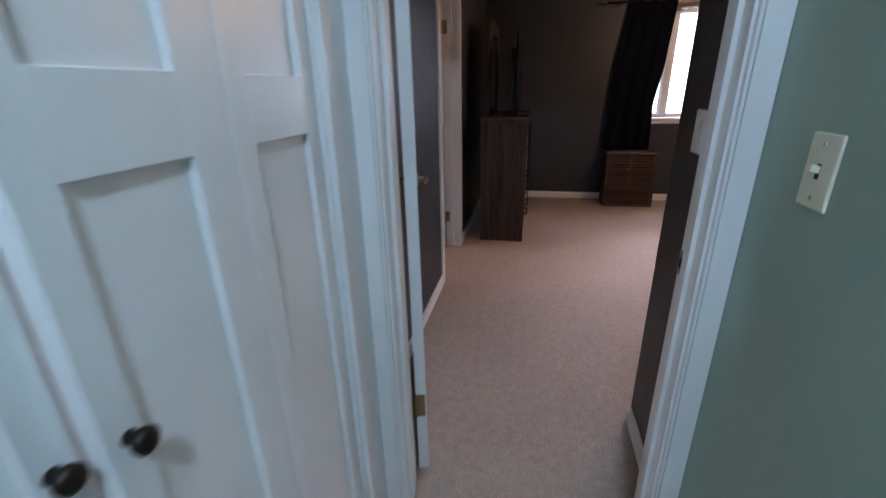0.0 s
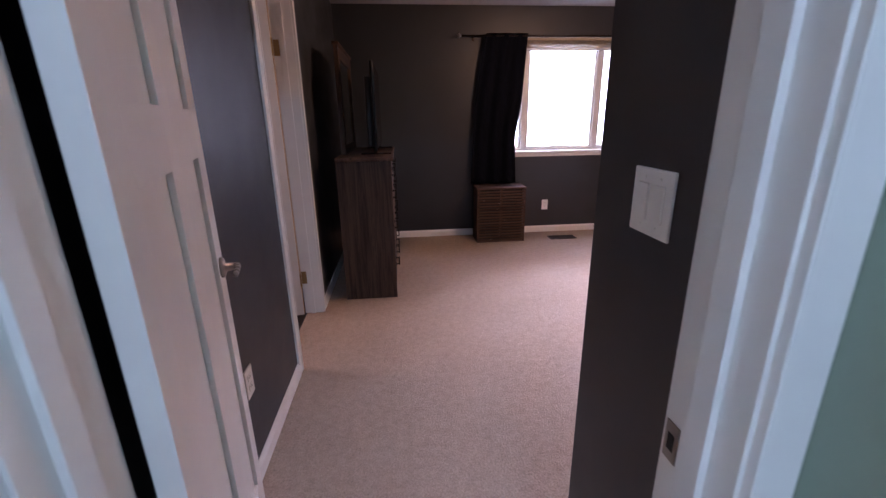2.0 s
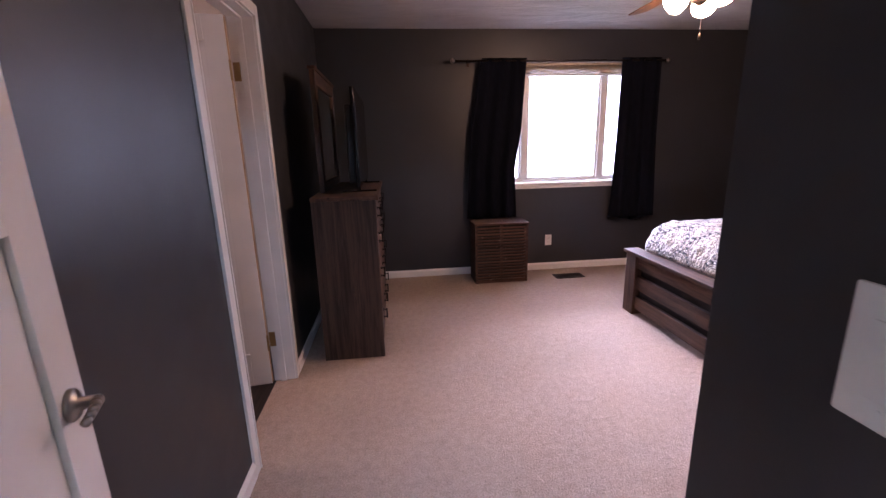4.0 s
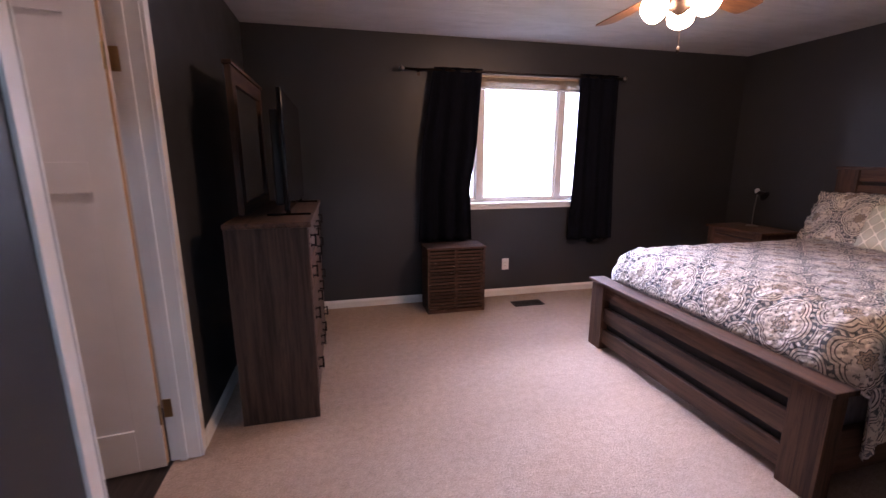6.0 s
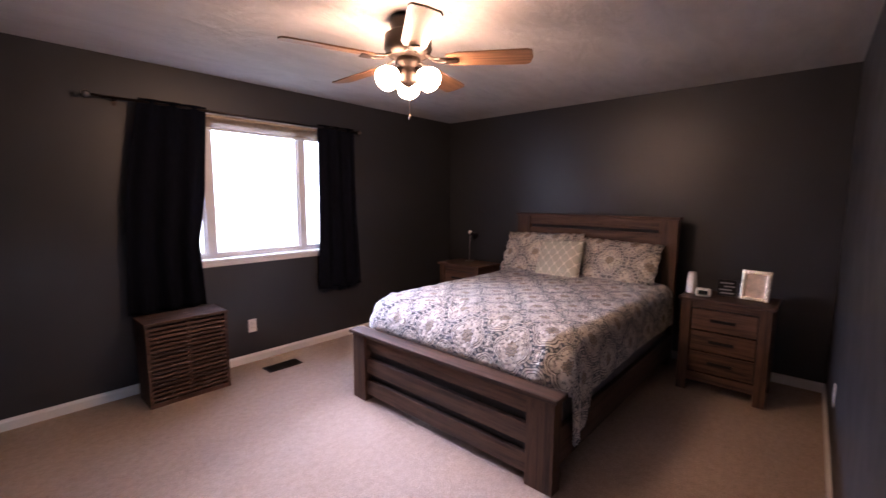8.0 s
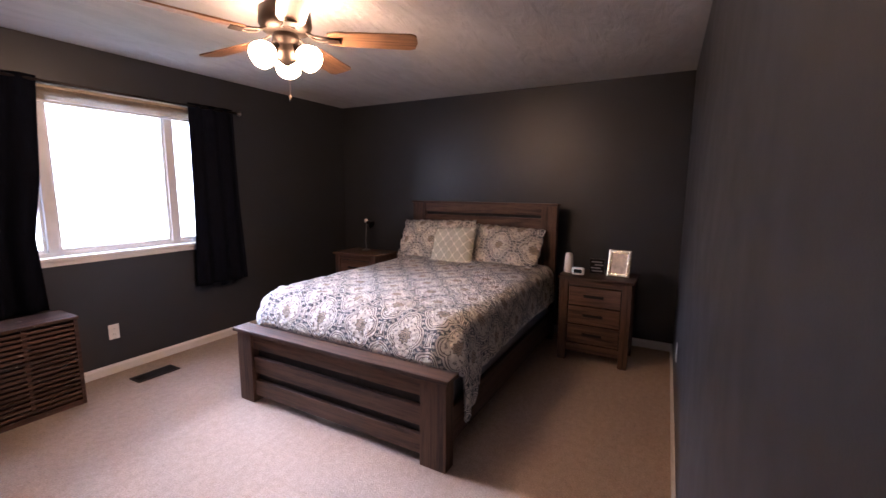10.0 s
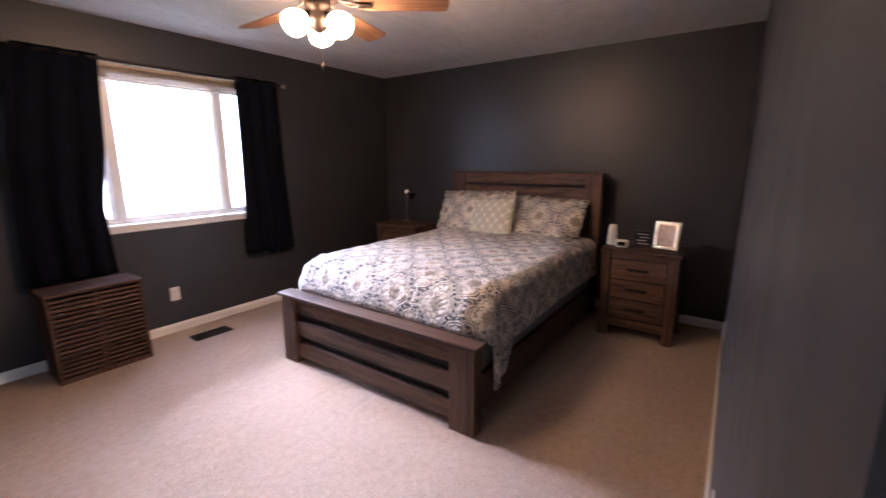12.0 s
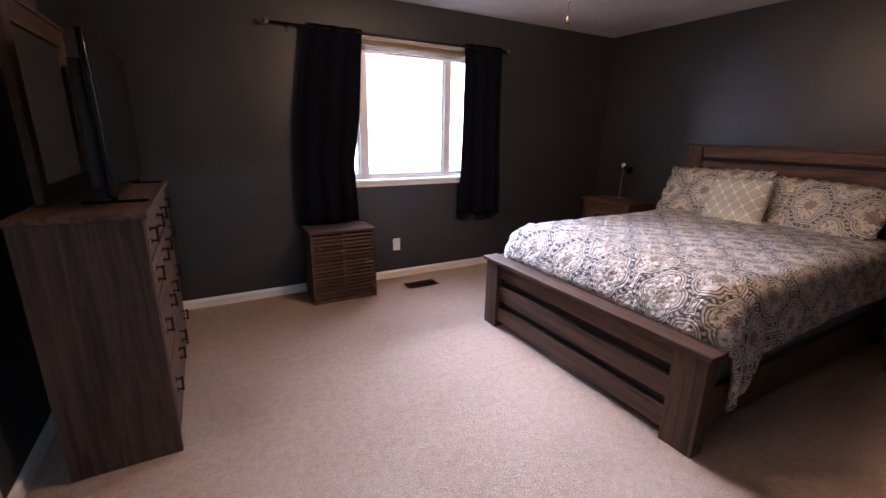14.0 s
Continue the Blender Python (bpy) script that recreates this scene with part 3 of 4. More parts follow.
def curtain(name, rows, folds, label, y=5.63, hem_lift=0.0):
    """A hung curtain; rows: height, its two edges and depth of the folds, top to bottom."""
    c = root(name, 0, 0, 0, label, "curtain")
    bm = bmesh.new()
    nx, nz = 90, 40
    zs = [r[0] for r in rows]
    grid = []
    for j in range(nz + 1):
        z = zs[0] + (zs[-1] - zs[0]) * j / nz
        x0 = float(np.interp(-z, [-q for q in zs], [r[1] for r in rows]))
        x1 = float(np.interp(-z, [-q for q in zs], [r[2] for r in rows]))
        dep = float(np.interp(-z, [-q for q in zs], [r[3] for r in rows]))
        line = []
        for i in range(nx + 1):
            s = i / nx
            ph = folds * 2 * math.pi * (s + 0.03 * math.sin(5 * s + 1.5 * j / nz))
            wob = noise.noise((s * 4, j * 0.05, len(name)))
            yy = y + dep * (math.sin(ph) * (0.7 + 0.5 * wob)) + 0.02 * wob * j / nz
            line.append(bm.verts.new((x0 + (x1 - x0) * s, yy, z + (hem_lift * s if j == nz else 0))))
        grid.append(line)
    for j in range(nz):
        for i in range(nx):
            bm.faces.new((grid[j][i], grid[j][i + 1], grid[j + 1][i + 1], grid[j + 1][i]))
    ob = part("cloth", bm, CURTAIN, c, smooth=True)
    mod = ob.modifiers.new("thickness", "SOLIDIFY")
    mod.thickness = 0.003
    return c


curtain("curtain", [(2.148, 1.055, 1.495, 0.012), (2.10, 1.04, 1.49, 0.012), (1.5, 0.945, 1.452, 0.02), (1.1, 0.92, 1.39, 0.028), (0.612, 0.90, 1.412, 0.034)], 3.5,
        "navy-black curtain panel hanging down to the slatted box")
right_c = curtain("curtain", [(2.148, 2.458, 2.872, 0.012), (2.10, 2.458, 2.878, 0.012), (1.4, 2.455, 2.89, 0.02), (0.565, 2.425, 2.93, 0.028)], 3.5,
                  "navy-black curtain panel hanging free beside the window")
bm = bmesh.new()
liner_rows = []
for j in range(9):
    liner_rows.append([bm.verts.new((2.67 + 0.26 * i / 24 * (1 - 0.06 * j), 5.668 + 0.008 * math.sin(i * 0.9), 0.615 - 0.011 * j - 0.006 * math.sin(i * 0.3))) for i in range(25)])
for j in range(8):
    for i in range(24):
        bm.faces.new((liner_rows[j][i], liner_rows[j][i + 1], liner_rows[j + 1][i + 1], liner_rows[j + 1][i]))
part("lining", bm, LINER, right_c, "grey lining hanging below the hem", True)


def curtain_rod():
    r = root("curtain_rod", 0, 0, 0, "dark bronze curtain rod with turned finials above the window", "curtain rod")
    bm = bmesh.new()
    tube(bm, (0.795, 5.63, 2.122), (2.915, 5.63, 2.122), 0.009, 14)
    part("rod", bm, BRONZE, r, smooth=True)
    for x, d in ((0.795, -1), (2.915, 1)):
        bm = bmesh.new()
        lathe(bm, [(0.0, 0), (0.012, 0), (0.012, 0.01), (0.022, 0.016), (0.024, 0.03), (0.016, 0.04), (0.0, 0.045)], n=18,
              m=Matrix.Translation((x, 5.63, 2.122)) @ Matrix.Rotation(radians(90 * d), 4, "Y"))
        part("finial", bm, NICKEL, r, "tarnished nickel finial", True)
    for x in (0.93, 2.88):
        bm = bmesh.new()
        tube(bm, (x, 5.63, 2.118), (x, BACK, 2.118), 0.006)
        box(bm, x - 0.012, x + 0.012, BACK - 0.006, BACK, 2.08, 2.15)
        part("bracket", bm, BRONZE, r)


curtain_rod()

# ---- bed ----
BX0, BX1, BY0, BY1 = 2.005, 4.30, 2.895, 4.505


def bed():
    b = root("bed", (BX0 + BX1) / 2, (BY0 + BY1) / 2, 0, "dark brown oak panel bed with slatted footboard", "bed")
    ox, oy = (BX0 + BX1) / 2, (BY0 + BY1) / 2
    def bb(name, x0, x1, y0, y1, z0, z1, m, bevel=0.003):
        return slab(name, (x0 - ox, x1 - ox, y0 - oy, y1 - oy, z0, z1), m, b, bevel=bevel)
    # footboard
    fx0, fx1 = BX0, BX0 + 0.085
    for y0, y1 in ((BY0, BY0 + 0.155), (BY1 - 0.135, BY1)):
        bb("post", fx0, fx1, y0, y1, 0, 0.487, WOOD_Z)
    ya, yb = BY0 + 0.155, BY1 - 0.135
    for z0, z1 in ((0.378, 0.487), (0.21, 0.318), (0.05, 0.155)):
        bb("board", fx0 + 0.02, fx0 + 0.05, ya, yb, z0, z1, WOOD_Y)
    # Added near-black sheet: colours in the shade behind the footboard gaps.
    bb("dark_backing", fx0 + 0.055, fx0 + 0.075, ya, yb, 0.07, 0.487, INSIDE_SHADE)
    bb("cap", fx0 - 0.02, fx1 + 0.02, BY0 - 0.02, BY1 + 0.02, 0.487, 0.512, WOOD_Y, 0.005)
    # side rails
    for y0, y1 in ((BY0 + 0.025, BY0 + 0.055), (BY1 - 0.055, BY1 - 0.025)):
        bb("side_rail", fx1, BX1 - 0.08, y0, y1, 0.10, 0.30, WOOD_X)
    # headboard
    hx0 = BX1 - 0.08
    for y0, y1 in ((BY0 + 0.035, BY0 + 0.185), (BY1 - 0.14, BY1 + 0.01)):
        bb("post", hx0, BX1 - 0.01, y0, y1, 0, 1.285, WOOD_Z)
    ya, yb = BY0 + 0.185, BY1 - 0.14
    bb("board", hx0 + 0.015, hx0 + 0.05, ya, yb, 1.195, 1.285, WOOD_Y)
    # Same near-black sheet, painting the shade between the headboard boards.
    bb("dark_backing", hx0 + 0.05, hx0 + 0.065, ya, yb, 0.35, 1.285, INSIDE_SHADE)
    for z0, z1 in ((0.90, 1.165), (0.62, 0.885), (0.35, 0.605)):
        bb("board", hx0 + 0.015, hx0 + 0.045, ya, yb, z0, z1, WOOD_Y)
    bb("cap", hx0 - 0.012, BX1, BY0 + 0.022, BY1 + 0.02, 1.285, 1.308, WOOD_Y, 0.004)
    return b


bed()
slab_bs = slab("box_spring", (2.15, 4.20, 2.965, 4.435, 0.20, 0.415), BOXSPRING, bevel=0.02)
tagged(slab_bs, "grey fabric box spring inside the bed frame", "box spring")
mt = slab("mattress", (2.22, 4.20, 2.96, 4.44, 0.42, 0.675), LINEN, bevel=0.07)
tagged(mt, "white mattress under the quilt", "mattress")


def quilt():
    """Quilt over the mattress: flat top, rounded shoulders and hanging sides; UV in metres along the cloth."""
    bm = bmesh.new()
    uvl = bm.loops.layers.uv.new("UVMap")
    x0, x1, y0, y1, zt, r = 2.11, 4.12, 2.925, 4.475, 0.715, 0.085
    rf = 0.2                                         # the foot end rolls over more softly
    foot_drop, nx, ny = 0.21, 110, 120
    def side_drop(x):
        s = (x - x0) / (x1 - x0)
        return 0.288 + 0.008 * math.sin(9 * s) + 0.18 * math.exp(-max(0.0, (x - x0 + 0.02) / 0.075) ** 2)
    def curl(d, r):
        """Along the cloth past the flat top: outward and downward travel."""
        q = r * math.pi / 2
        if d <= 0:
            return 0.0, 0.0
        if d < q:
            a = d / r
            return r * math.sin(a), r * (1 - math.cos(a))
        return r + 0.06 * (d - q), r + (d - q)
    grid, coords = [], []
    for i in range(nx + 1):
        line, cl = [], []
        s = i / nx
        ux = -(foot_drop + rf * 0.6) + s * (x1 - x0 - rf + foot_drop + rf * 0.6)
        for j in range(ny + 1):
            xm = x0 + max(0.0, ux)
            dr = side_drop(xm)
            total = (y1 - y0 - 2 * r) + 2 * (dr + r * 0.6)
            uy = -total / 2 + total * j / ny
            half = (y1 - y0) / 2 - r
            ox_, oz1 = curl(-ux, rf)
            d2 = abs(uy) - half
            oy_, oz2 = curl(d2, r)
            sag = 0.028 * math.cos(math.pi * uy / (total)) * 1.0
            x = x0 + rf + max(0.0, ux) - ox_
            y = (y0 + y1) / 2 + math.copysign(min(abs(uy), half) + oy_, uy)
            z = zt + sag - oz1 - oz2
            if ux < 0 and d2 > 0:                    # the loose corner folds in and hangs
                k = min(1.0, -ux / 0.2) * min(1.0, d2 / 0.2)
                z = zt - max(oz1, oz2) - 0.25 * min(oz1, oz2)
                y += math.copysign(0.03 * k * math.sin(ux * 30), uy)
                x += 0.10 * k
            hang = max(0.0, min(1.0, d2 / 0.3))
            y += math.copysign(hang * (0.007 + 0.022 * math.exp(-((x - 2.3) / 0.25) ** 2)) * math.sin(x * 21 + 1.3 * math.sin(x * 7)), uy)
            pucker = 0.013 * math.exp(-((x - 2.2) / 0.28) ** 2)
            z += 0.008 * noise.noise((x * 6, y * 6, 0.3)) + (0.005 + pucker) * noise.noise((x * 18, y * 18, 4.0))
            line.append(bm.verts.new((x, y, max(z, 0.16))))
            cl.append((uy, ux))
        grid.append(line)
        coords.append(cl)
    for i in range(nx):
        for j in range(ny):
            f = bm.faces.new((grid[i][j], grid[i][j + 1], grid[i + 1][j + 1], grid[i + 1][j]))
            for lp, (a, b) in zip(f.loops, ((i, j), (i, j + 1), (i + 1, j + 1), (i + 1, j))):
                lp[uvl].uv = coords[a][b]
    hem = [[v.co.copy() for v in line] for line in grid]
    ob = part("quilt", bm, QUILT, smooth=True)
    mod = ob.modifiers.new("thickness", "SOLIDIFY")
    mod.thickness, mod.offset = 0.012, 1.0
    tagged(ob, "quilted bedspread with a grey and tan medallion print", "quilt")
    for edge in ([g[0] for g in hem], [g[-1] for g in hem], hem[0]):
        bm = bmesh.new()
        last = None
        for v in edge:
            ring = [bm.verts.new(v + Vector(o)) for o in ((-0.006, -0.006, 0.008), (0.006, 0.006, 0.008), (0.006, 0.006, -0.01), (-0.006, -0.006, -0.01))]
            if last:
                for k in range(4):
                    bm.faces.new((last[k], last[(k + 1) % 4], ring[(k + 1) % 4], ring[k]))
            else:
                bm.faces.new(ring)
            last = ring
        bm.faces.new(last[::-1])
        part("binding", bm, LINEN, ob, "pale hem binding", True)


quilt()


def pillow(name, w, h, t, m, material, label, category, group="", flange=0.0):
    """A stuffed cushion: two bulged faces meeting at a seam, corners pulled out; flange: share of flat rippled border."""
    bm = bmesh.new()
    uvl = bm.loops.layers.uv.new("UVMap")
    n = 30
    for side in (1, -1):
        g = []
        for i in range(n + 1):
            row = []
            for j in range(n + 1):
                a, b = 2 * i / n - 1, 2 * j / n - 1
                fa, fb = min(1.0, abs(a) / (1 - flange)), min(1.0, abs(b) / (1 - flange))
                fall = (max(0.0, 1 - fa ** 3.2) * max(0.0, 1 - fb ** 3.2)) ** 0.55
                pinch_a = 1 - 0.06 * (1 - b * b)
                pinch_b = 1 - 0.06 * (1 - a * a)
                zz = side * t / 2 * fall * (1 + 0.12 * noise.noise((a * 2, b * 2, side + w)))
                if flange:
                    rim = 0.0 if max(abs(a), abs(b)) > 0.999 else 0.004
                    zz += side * rim + 0.014 * (1 - fall) ** 2 * math.sin(a * w * 34 + 2.2 * math.sin(b * h * 25))
                row.append((bm.verts.new((a * w / 2 * pinch_b, b * h / 2 * pinch_a, zz)), (a * w / 2, b * h / 2)))
            g.append(row)
        for i in range(n):
            for j in range(n):
                q = [g[i][j], g[i + 1][j], g[i + 1][j + 1], g[i][j + 1]]
                f = bm.faces.new([v for v, _ in (q if side > 0 else q[::-1])])
                for lp, (_, uv) in zip(f.loops, q if side > 0 else q[::-1]):
                    lp[uvl].uv = uv
    bmesh.ops.remove_doubles(bm, verts=bm.verts, dist=0.0008)
    ob = part(name, bm, material, smooth=True)
    ob.matrix_world = m
    return tagged(ob, label, category, group)


def leaning(x, y, z, tilt, lean=0.0):
    """Local x along the bed's width, local y up the pillow, facing the foot."""
    return pose(x, y, z, 90 - tilt, 0, -90) @ pose(0, 0, 0, 0, 0, lean)


pillow("pillow", 0.85, 0.475, 0.17, leaning(4.08, 4.15, 0.90, 28, 2), SHAM, "bed pillow in a medallion print sham", "pillow", "pillows on the bed", 0.09)
pillow("pillow", 0.74, 0.445, 0.17, leaning(4.08, 3.40, 0.885, 30, -2), SHAM, "bed pillow in a medallion print sham", "pillow", "pillows on the bed", 0.09)
pillow("pillow", 0.72, 0.42, 0.14, leaning(4.15, 4.16, 0.86, 20, 0), LINEN, "plain white bed pillow behind the sham", "pillow", "pillows on the bed")
pillow("throw_cushion", 0.44, 0.42, 0.15, leaning(3.92, 3.86, 0.875, 30, 4), TRELLIS, "square sage throw cushion with a cream trellis print", "cushion")

# ---- nightstands and what stands on them ----


def bail(parent, y, z, x, length=0.1, m=BLACK_METAL):
    """A straight bar pull on two posts, along y, standing out to -x."""
    bm = bmesh.new()
    for s in (-1, 1):
        tube(bm, (x, y + s * length * 0.38, z), (x - 0.024, y + s * length * 0.38, z), 0.005, 8)
    box(bm, x - 0.03, x - 0.019, y - length / 2, y + length / 2, z - 0.013, z + 0.008, 0.003)
    return part("handle", bm, m, parent, "black metal bar handle")


def nightstand(x, y, label):
    """Front faces -x; base centre of the front at (x, y)."""
    d = root("nightstand", x, y, 0, label, "nightstand", "nightstands beside the bed")
    w, dp, h = 0.56, 0.40, 0.705
    for sy in (-1, 1):
        for xx in (0.0, dp - 0.06):
            slab("leg", (xx, xx + 0.06, sy * w / 2 - (0.07 if sy > 0 else 0), sy * w / 2 + (0.07 if sy < 0 else 0), 0, h), WOOD_Z, d, bevel=0.003)
        yy = sy * (w / 2 - 0.015)
        slab("side_panel", (0.06, dp - 0.06, yy - 0.01, yy + 0.01, 0.09, h), WOOD_Z, d)
    # Near-black block inside gives the drawer gaps their shade by colour.
    slab("body", (0.03, dp - 0.01, -w / 2 + 0.071, w / 2 - 0.071, 0.10, h - 0.001), INSIDE_SHADE, d)
    slab("apron", (0.006, 0.03, -w / 2 + 0.07, w / 2 - 0.07, 0.085, 0.155), WOOD_Y, d, bevel=0.002)
    slab("rail", (0.006, 0.03, -w / 2 + 0.07, w / 2 - 0.07, 0.655, h), WOOD_Y, d, bevel=0.002)
    for z0, z1 in ((0.165, 0.32), (0.33, 0.48), (0.49, 0.645)):
        dr = slab("drawer", (0.004, 0.028, -w / 2 + 0.077, w / 2 - 0.077, z0, z1), DRAWER_WOOD, d, bevel=0.003)
        bail(dr, 0.0, (z0 + z1) / 2 + 0.01, 0.004, 0.155)
    slab("top", (-0.02, dp, -w / 2 - 0.02, w / 2 + 0.02, h, h + 0.022), WOOD_Y, d, bevel=0.005)
    return d


NS_Z = 0.727
nightstand(3.81, 2.50, "brown oak three-drawer nightstand holding a picture frame")
nightstand(3.81, 5.02, "brown oak nightstand in the corner by the window wall")


def table_lamp(x, y, z):
    d = root("table_lamp", x, y, z, "small black desk lamp with a chrome stem", "lamp")
    turned("base", [(0.0, 0), (0.05, 0), (0.05, 0.006), (0.02, 0.014), (0.0, 0.015)], NICKEL, d)
    bm = bmesh.new()
    pts = [(0, 0, 0.012), (0, 0.002, 0.15), (0, -0.004, 0.24), (-0.006, -0.012, 0.29), (-0.012, -0.022, 0.32)]
    for a, b in zip(pts, pts[1:]):
        tube(bm, a, b, 0.005, 10)
    part("stem", bm, NICKEL, d, "chrome stem", True)
    bm = bmesh.new()
    lathe(bm, [(0.012, 0.0), (0.02, 0.015), (0.028, 0.05), (0.045, 0.085), (0.046, 0.088), (0.026, 0.052), (0.0, 0.02)], n=20,
          m=Matrix.Translation((-0.012, -0.015, 0.335)) @ Matrix.Rotation(radians(115), 4, "X"))
    part("shade", bm, BLACK_METAL, d, "black metal shade", True)
    turned("bulb", [(0.0, 0.318), (0.014, 0.322), (0.022, 0.338), (0.022, 0.35), (0.014, 0.364), (0.0, 0.368)], PLASTIC, d, "white bulb", at=(-0.02, -0.02))


table_lamp(4.10, 5.09, NS_Z)


def smart_speaker(x, y, z):
    ob = turned("speaker", [(0.0, 0), (0.036, 0), (0.039, 0.008), (0.036, 0.09), (0.030, 0.155), (0.024, 0.166), (0.0, 0.168)], PLASTIC)
    ob.location = (x, y, z)
    tagged(ob, "white tapered cylinder speaker on the nightstand", "speaker")


smart_speaker(4.0, 2.755, NS_Z)


def clock(x, y, z):
    d = root("digital_clock", x, y, z, "small white rounded digital clock", "clock", rz=6)
    bm = bmesh.new()
    box(bm, -0.02, 0.02, -0.052, 0.052, 0, 0.066, 0.018)
    part("body", bm, PLASTIC, d, smooth=True)
    slab("screen", (-0.0225, -0.0195, -0.032, 0.032, 0.018, 0.05), TV_BLACK, d, "dark display", 0.001)


clock(3.90, 2.655, NS_Z)


def block_sign(x, y, z):
    d = root("block_sign", x, y, z, "small dark wooden sign with pale lettering too small to read", "sign", rz=4)
    slab("board", (-0.012, 0.012, -0.06, 0.06, 0, 0.125), BLACK_METAL, d, bevel=0.002)
    for k, (a, b) in enumerate(((-0.045, 0.04), (-0.03, 0.05), (-0.05, 0.02), (-0.04, 0.045))):
        slab("lettering", (-0.0145, -0.0125, a, b, 0.018 + 0.026 * k, 0.028 + 0.026 * k), plain_grey, d)


plain_grey = plain("pale_lettering", (0.30, 0.30, 0.30), 0.8)
block_sign(4.05, 2.525, NS_Z)


def picture_frame(x, y, z):
    d = root("picture_frame", x, y, z, "hammered silver picture frame with a pale print", "picture frame", rz=-8)
    t = Matrix.Rotation(radians(10), 4, "Y")
    bm = bmesh.new()
    w, h, e = 0.18, 0.225, 0.03
    for b in ((-w / 2, -w / 2 + e, 0, h), (w / 2 - e, w / 2, 0, h), (-w / 2 + e, w / 2 - e, 0, e), (-w / 2 + e, w / 2 - e, h - e, h)):
        box(bm, -0.008, 0.008, b[0], b[1], b[2], b[3], 0.004)
    # hammered beads round the border
    for k in range(9):
        for yy in (-w / 2 + e / 2, w / 2 - e / 2):
            zc = 0.014 + k * (h - 0.028) / 8
            box(bm, -0.0125, -0.006, yy - 0.0105, yy + 0.0105, zc - 0.0105, zc + 0.0105, 0.004)
    for k in range(1, 6):
        for zz in (e / 2, h - e / 2):
            yc = -w / 2 + e / 2 + k * (w - e) / 6
            box(bm, -0.0125, -0.006, yc - 0.0105, yc + 0.0105, zz - 0.0105, zz + 0.0105, 0.004)
    bm.transform(t)
    part("frame", bm, FRAME_METAL, d, "hammered silver border")
    bm = bmesh.new()
    box(bm, -0.002, 0.003, -w / 2 + e, w / 2 - e, e, h - e)
    bm.transform(t)
    part("print", bm, PRINT, d, "pale faded print")
    bm = bmesh.new()
    box(bm, 0.006, 0.010, -0.03, 0.03, 0.01, 0.16)
    bm.transform(Matrix.Translation((0.07, 0, -0.008)) @ Matrix.Rotation(radians(-13), 4, "Y"))
    part("easel", bm, BLACK_METAL, d)


FRAME_METAL = plain("hammered_silver", (0.80, 0.68, 0.50), 0.26, 1.0, 0.25, 60, 0.7)
PRINT = plain("pale_print", (0.66, 0.52, 0.40), 0.4, 0, 0.35, 18)
picture_frame(3.97, 2.345, NS_Z)

# ---- dresser, mirror and television ----


def dresser():
    x0, x1, y0, y1, h = -0.338, 0.048, 3.985, 5.11, 1.045
    d = root("dresser", (x0 + x1) / 2, (y0 + y1) / 2, 0, "tall brown oak dresser with black bar handles", "dresser")
    cx, cy = (x0 + x1) / 2, (y0 + y1) / 2
    def dd(name, a, b, c, e, f, g, m, bevel=0.003, parent=d):
        return slab(name, (a - cx, b - cx, c - cy, e - cy, f, g), m, parent, bevel=bevel)
    dd("side_panel", x0, x1, y0, y0 + 0.03, 0, h, SHADED_SIDE_WOOD)
    dd("side_panel", x0, x1, y1 - 0.03, y1, 0, h, SHADED_SIDE_WOOD)
    # Filled near-black so the seams between drawers look shaded.
    dd("body", x0 + 0.005, x1 - 0.03, y0 + 0.031, y1 - 0.031, 0.06, h - 0.001, INSIDE_SHADE, 0)
    dd("apron", x1 - 0.03, x1 - 0.008, y0 + 0.03, y1 - 0.03, 0.03, 0.11, WOOD_Y)
    dd("top", x0, x1 + 0.018, y0 - 0.018, y1 + 0.018, h, h + 0.027, WOOD_Y, 0.006)
    mid = (y0 + y1) / 2
    for a, b in ((y0 + 0.035, mid - 0.004), (mid + 0.004, y1 - 0.035)):
        for z0, z1 in ((0.12, 0.385), (0.395, 0.70), (0.71, 0.86), (0.87, 1.035)):
            dr = dd("drawer", x1 - 0.026, x1 + 0.002, a, b, z0, z1, WOOD_Y)
            for t in (0.2, 0.8):
                yy = a + (b - a) * t - cy
                bm = bmesh.new()
                zz = (z0 + z1) / 2
                for s in (-1, 1):
                    tube(bm, (x1 - cx, yy, zz + s * 0.026), (x1 - cx + 0.026, yy, zz + s * 0.026), 0.0045, 8)
                    box(bm, x1 - cx + 0.001, x1 - cx + 0.006, yy - 0.01, yy + 0.01, zz + s * 0.026 - 0.01, zz + s * 0.026 + 0.01)
                tube(bm, (x1 - cx + 0.026, yy, zz - 0.034), (x1 - cx + 0.026, yy, zz + 0.034), 0.005, 8)
                part("handle", bm, BLACK_METAL, dr, "black metal bar handle")


dresser()
DR_Z = 1.072


